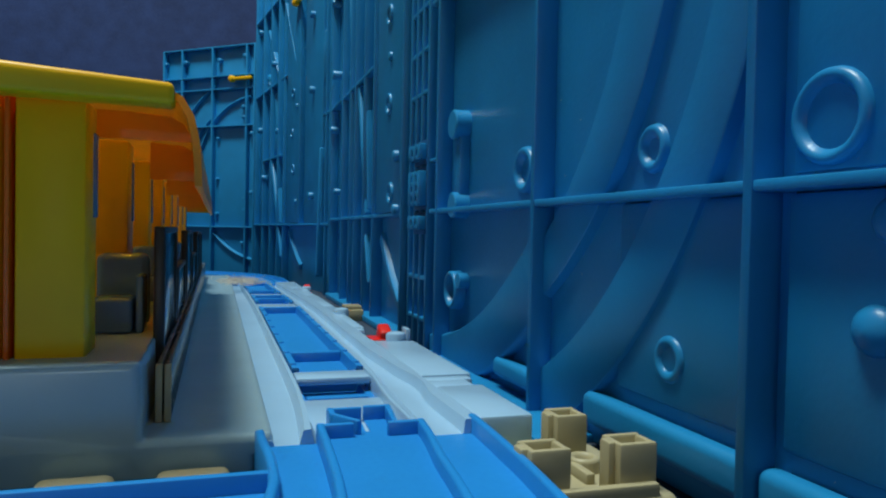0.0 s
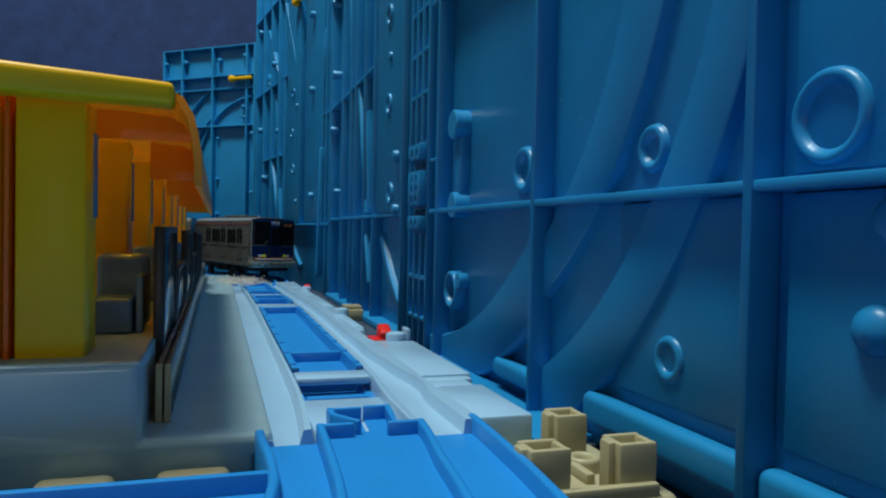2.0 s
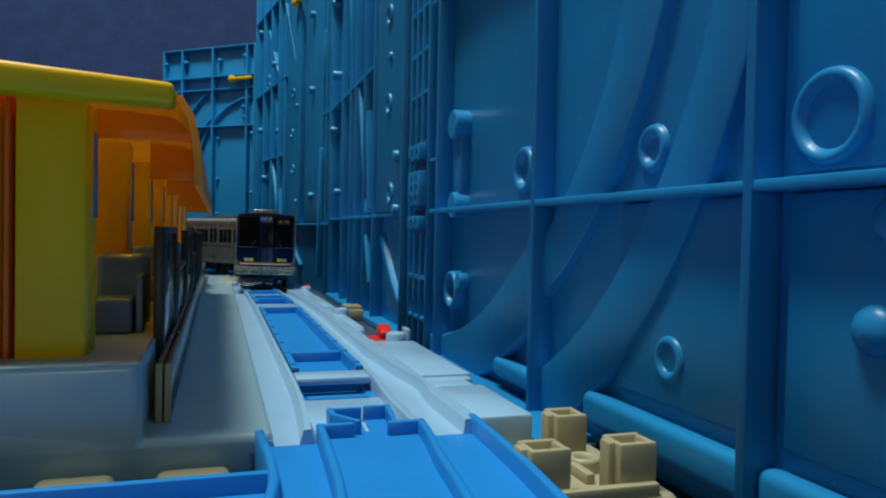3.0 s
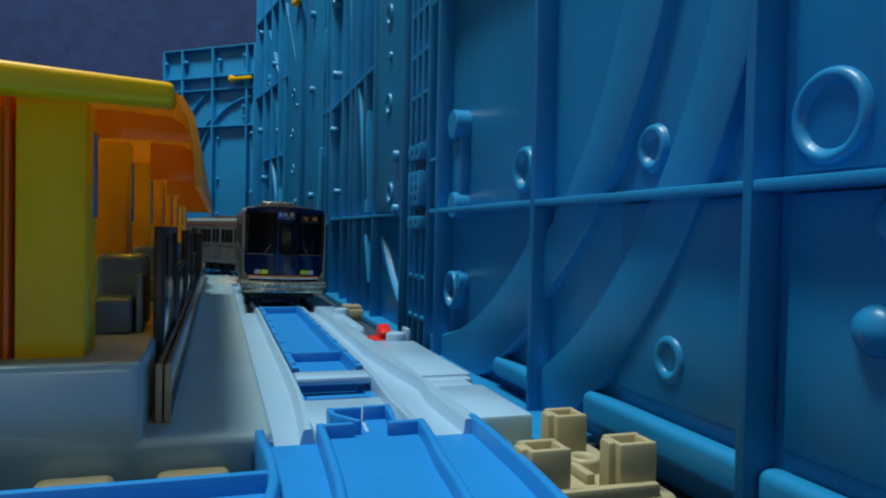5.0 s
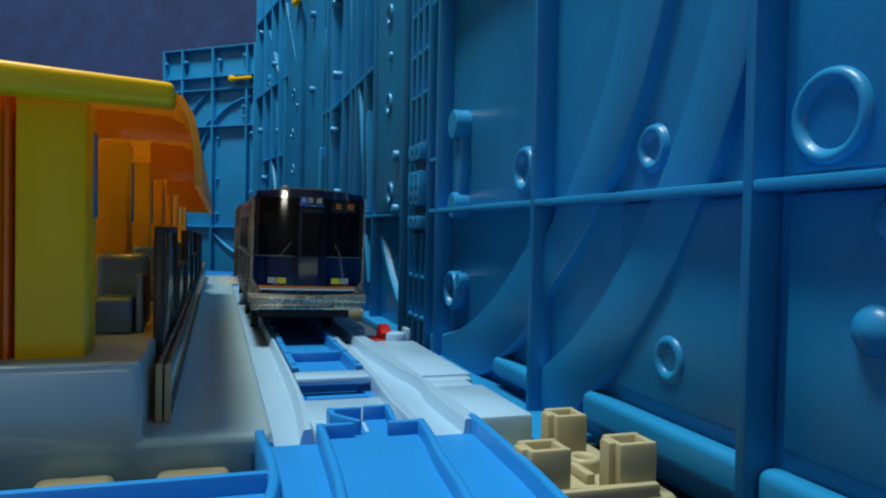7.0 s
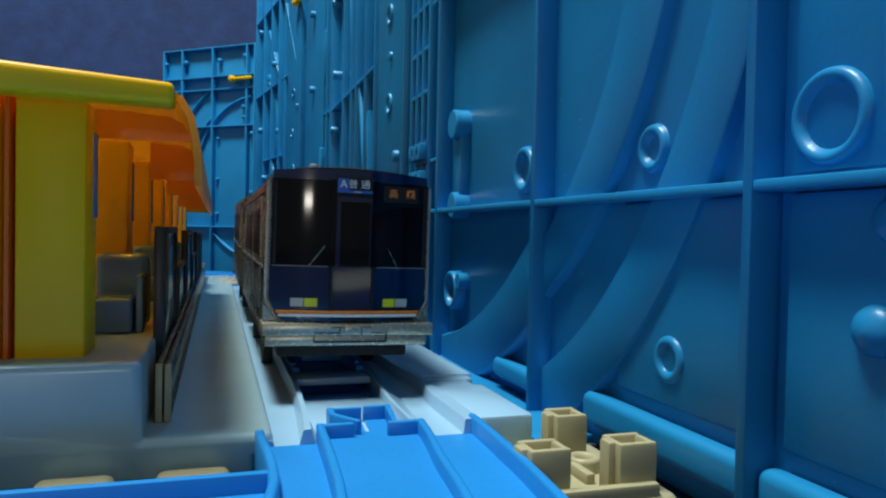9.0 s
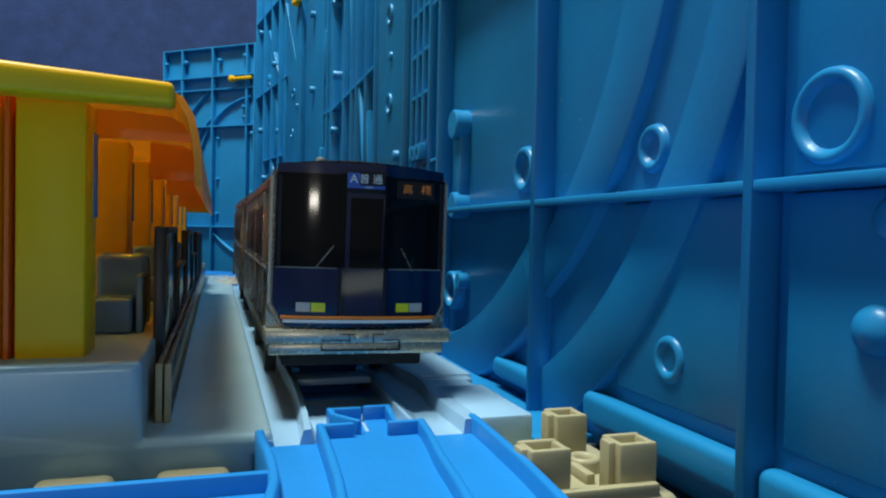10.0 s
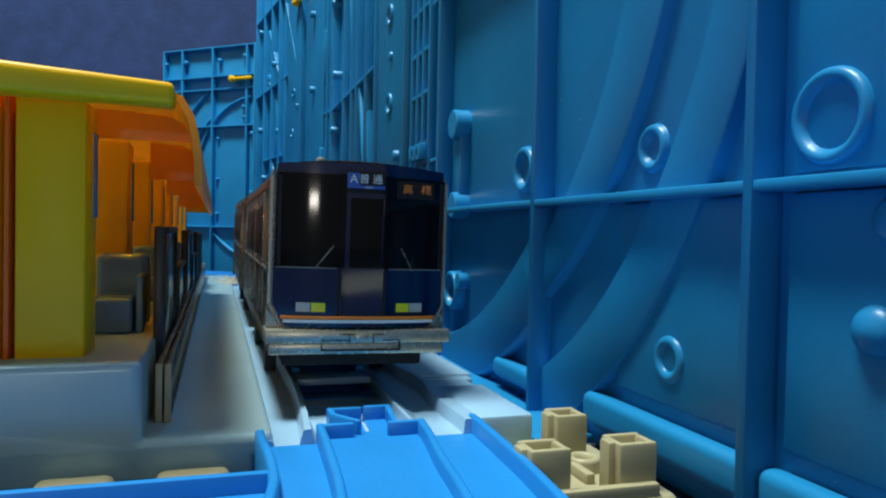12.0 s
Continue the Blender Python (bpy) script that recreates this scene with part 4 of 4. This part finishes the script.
        part("frame_edge", face_plate(x - 0.00022, x + 0.00022, 0.0222, 0.0480, 0.0010, thick=0.0008, nx=1), M_EDGE, front, "silver frame edge with its highlight painted paler")
        a, b = Vector((s * 0.01790, bow(0.0179) - 0.0006, 0.0222)), Vector((s * 0.01555, bow(0.0155) - 0.0006, 0.0180))
        part("frame_edge", sweep([(-1, -0.0004), (1, -0.0004), (1, 0.0004), (-1, 0.0004)], [(a, (0.0002, 0, -0.0001), (0, 1, 0)), (b, (0.0002, 0, -0.0001), (0, 1, 0))]), M_EDGE, front)
    for s in (-1, 1):
        bm = bmesh.new()
        tri = [(s * 0.0183, 0.0176), (s * 0.0183, 0.0212), (s * 0.0156, 0.0176)]
        fr = [bm.verts.new((x, bow(x) - 0.0007, z)) for x, z in tri]
        bk = [bm.verts.new((x, bow(x) + 0.0030, z)) for x, z in tri]
        bm.faces.new(fr)
        bm.faces.new(bk[::-1])
        for k in range(3):
            bm.faces.new((fr[k], fr[(k + 1) % 3], bk[(k + 1) % 3], bk[k]))
        part("corner_gusset", bm, M_APRON, front, "silver corner under the frame")
    for x0, x1 in ((-0.0168, -0.0052), (0.0054, 0.0168)):
        part("window_lip", face_plate(x0, x1, 0.02955, 0.02975, 0.0018), M_ROOFGREY, front)
    # apron and coupling
    bump_ = part("front_apron", box(-0.0187, 0.0187, -0.0022, 0.0060, 0.0147, 0.0174, 0.0004), M_APRON, top, "silver front apron")
    part("apron_lower", box(-0.0181, 0.0174, -0.0017, 0.0055, 0.0124, 0.0149, 0.0005), M_APRON, bump_)
    # black underside, enlarged to stand in for the shade below the apron
    part("apron_underside", box(-0.0150, 0.0140, 0.0030, 0.0220, 0.0094, 0.0131, 0.0006), M_BLACK, bump_)
    for x0, x1, z0, z1 in ((-0.0078, -0.0024, 0.0155, 0.0157), (-0.0078, -0.0077, 0.0136, 0.0157), (-0.0078, 0.0080, 0.0135, 0.0137), (0.0079, 0.0081, 0.0136, 0.0157), (0.0045, 0.0080, 0.0155, 0.0157),
                           (-0.0024, -0.0022, 0.0150, 0.0166), (0.0024, 0.0026, 0.0150, 0.0166), (-0.0040, -0.0006, 0.0167, 0.0169), (0.0024, 0.0046, 0.0167, 0.0169)):
        part("apron_groove", box(x0, x1, -0.00235, -0.0012, z0 - 0.0003, z1 - 0.0003), M_BLACK, bump_)
    part("coupler_boss", box(-0.0014, 0.0014, -0.0030, 0.0, 0.0150, 0.0168, 0.0004), M_APRON, bump_)
    bm = boss(0.0011, 0.0018, 0.0003)
    part("antenna", moved(bm, pose(-0.0070, 0.014, 0.0512, 0, 90, 0)), M_ROOFGREY, top)
    return top


cars = [car("silver toy commuter train car with navy and black front", 0.128, True),
        car("silver toy commuter train middle car", 0.122, False),
        car("silver toy commuter train rear car", 0.122, False)]

for c in cars:
    for o in c.children_recursive:
        for v in o.data.vertices:
            if v.co.z > 0.0215:
                v.co.z = 0.0215 + (v.co.z - 0.0215) * 0.98

# a wisp of lint caught on the far rail
lint = empty("lint", "pale tuft of lint on the station ledge", "lint", at=pose(0.0160, 0.490, 0.0085))
bm = bmesh.new()
for k in range(420):
    p = Vector((random.gauss(0, 0.0060), max(-0.035, min(0.035, random.gauss(0, 0.0140))), 0.0002 + abs(random.gauss(0, 0.0006))))
    v = Vector((random.gauss(0, 1), random.gauss(0, 1.6), random.gauss(0, 0.1))).normalized() * 0.0012
    st = []
    for q in range(6):
        st.append((p.copy(), (0.00009, 0, 0), (0, 0, 0.00009)))
        v = (v + Vector((random.gauss(0, 1), random.gauss(0, 1), random.gauss(0, 0.15))) * 0.0006).normalized() * 0.0012
        p += v
        p.z = max(p.z, 0.0001)
    join(bm, sweep([(-1, -1), (1, -1), (0, 1)], st))
part("tuft", bm, M_FLUFF, lint)


# ---- dust specks on the near board ----
bm = bmesh.new()
for k in range(22):
    y, z = random.uniform(0.07, 0.19), random.uniform(0.004, 0.10)
    r = random.uniform(0.00005, 0.00013)
    box(-r, 0.0002, y - r, y + r * random.uniform(0.6, 1.6), z - r, z + r, bm=bm)
dust = tagged(link("dust", moved(bm, pose(WX, 0, 0)), M_FLUFF), "pale dust specks on the blue board", "dust", kind="stuff")


# ---- motion ----
# seconds, distance still to go to the stopping point and, where the nose sways off the line, its x and its rise
RUN = [
    (0.0, 0.612, None, None), (0.2, 0.589, None, None), (0.4, 0.566, None, None), (0.6, 0.547, None, None),
    (0.8, 0.5305, None, None), (1.0, 0.515, None, None), (1.2, 0.4915, None, None), (1.4, 0.476, None, None),
    (1.6, 0.46, None, None), (1.8, 0.4465, None, None), (2.0, 0.434, None, None), (2.2, 0.413, None, None),
    (2.4, 0.394, None, None), (2.6, 0.372, None, None), (2.8, 0.349, None, None), (3.0, 0.3225, None, None),
    (3.2, 0.307, None, None), (4.8, 0.2, 0.0282, -0.0042), (5.0, 0.1885, 0.0286, -0.0036), (5.5, 0.1492, 0.02975, -0.0005),
    (6.0, 0.1325, 0.03, 0.0007), (6.5, 0.1092, 0.0276, 0.0006), (7.0, 0.0922, 0.0279, -0.0009), (7.2, 0.0853, 0.0283, -0.001),
    (8.0, 0.05, 0.028, -0.0007), (8.8, 0.0207, 0.02755, -0.0004), (9.0, 0.0144, 0.0275, -0.0003), (9.2, 0.0071, 0.0274, -0.0001),
    (9.45, 0.0016, 0.02737, 0.0), (9.6, 0.0016, 0.02737, 0.0), (12.0, 0.0016, 0.02737, 0.0)]


# how the leading car swings, sways and lifts on the curve and over the joint: seconds, sideways, up, turn
SWAY = [(0.0, 0.0, 0.0, -14), (0.4, 0.0, 0.0, -18), (0.8, -0.0006, 0.0, -24), (1.0, -0.0008, 0.0, -23), (1.2, -0.0004, 0.0, -13), (1.5, 0.0, 0.0, -1), (2.0, 0.0, 0.0003, 0),
        (2.2, -0.0008, 0.0012, 0), (2.5, -0.0026, 0.0030, 0), (2.7, -0.0016, 0.0018, 0), (3.0, 0.0, 0.0, 0), (12.0, 0.0, 0.0, 0)]


def sway(t):
    for a, b in zip(SWAY, SWAY[1:]):
        if t <= b[0]:
            f = (t - a[0]) / (b[0] - a[0])
            return [p + (q - p) * f for p, q in zip(a[1:], b[1:])]


def car_pose(s, x=None, rise=None, swing=(0.0, 0.0, 0.0)):
    a, b = along(s + 0.028), along(s + 0.096)
    d = (a - b).normalized()
    nose = a + d * 0.028
    if x is not None:
        nose = Vector((x, nose.y, 0.006 + rise))
    nose += Vector((swing[0], 0, swing[1]))
    return pose(nose.x, nose.y, nose.z, 0, 0, math.degrees(math.atan2(d.x, -d.y)) + swing[2]) @ pose(0, 0, 0, math.degrees(math.asin(d.z)), 1.0, 0)


def motions():
    for k, c in enumerate(cars):
        if k == 0:
            walk(c, [(t, car_pose(s, x, rise, sway(t))) for t, s, x, rise in RUN])
        else:
            walk(c, [(t, car_pose(s + (0.135, 0.264)[k - 1])) for t, s, x, rise in RUN])


motions()
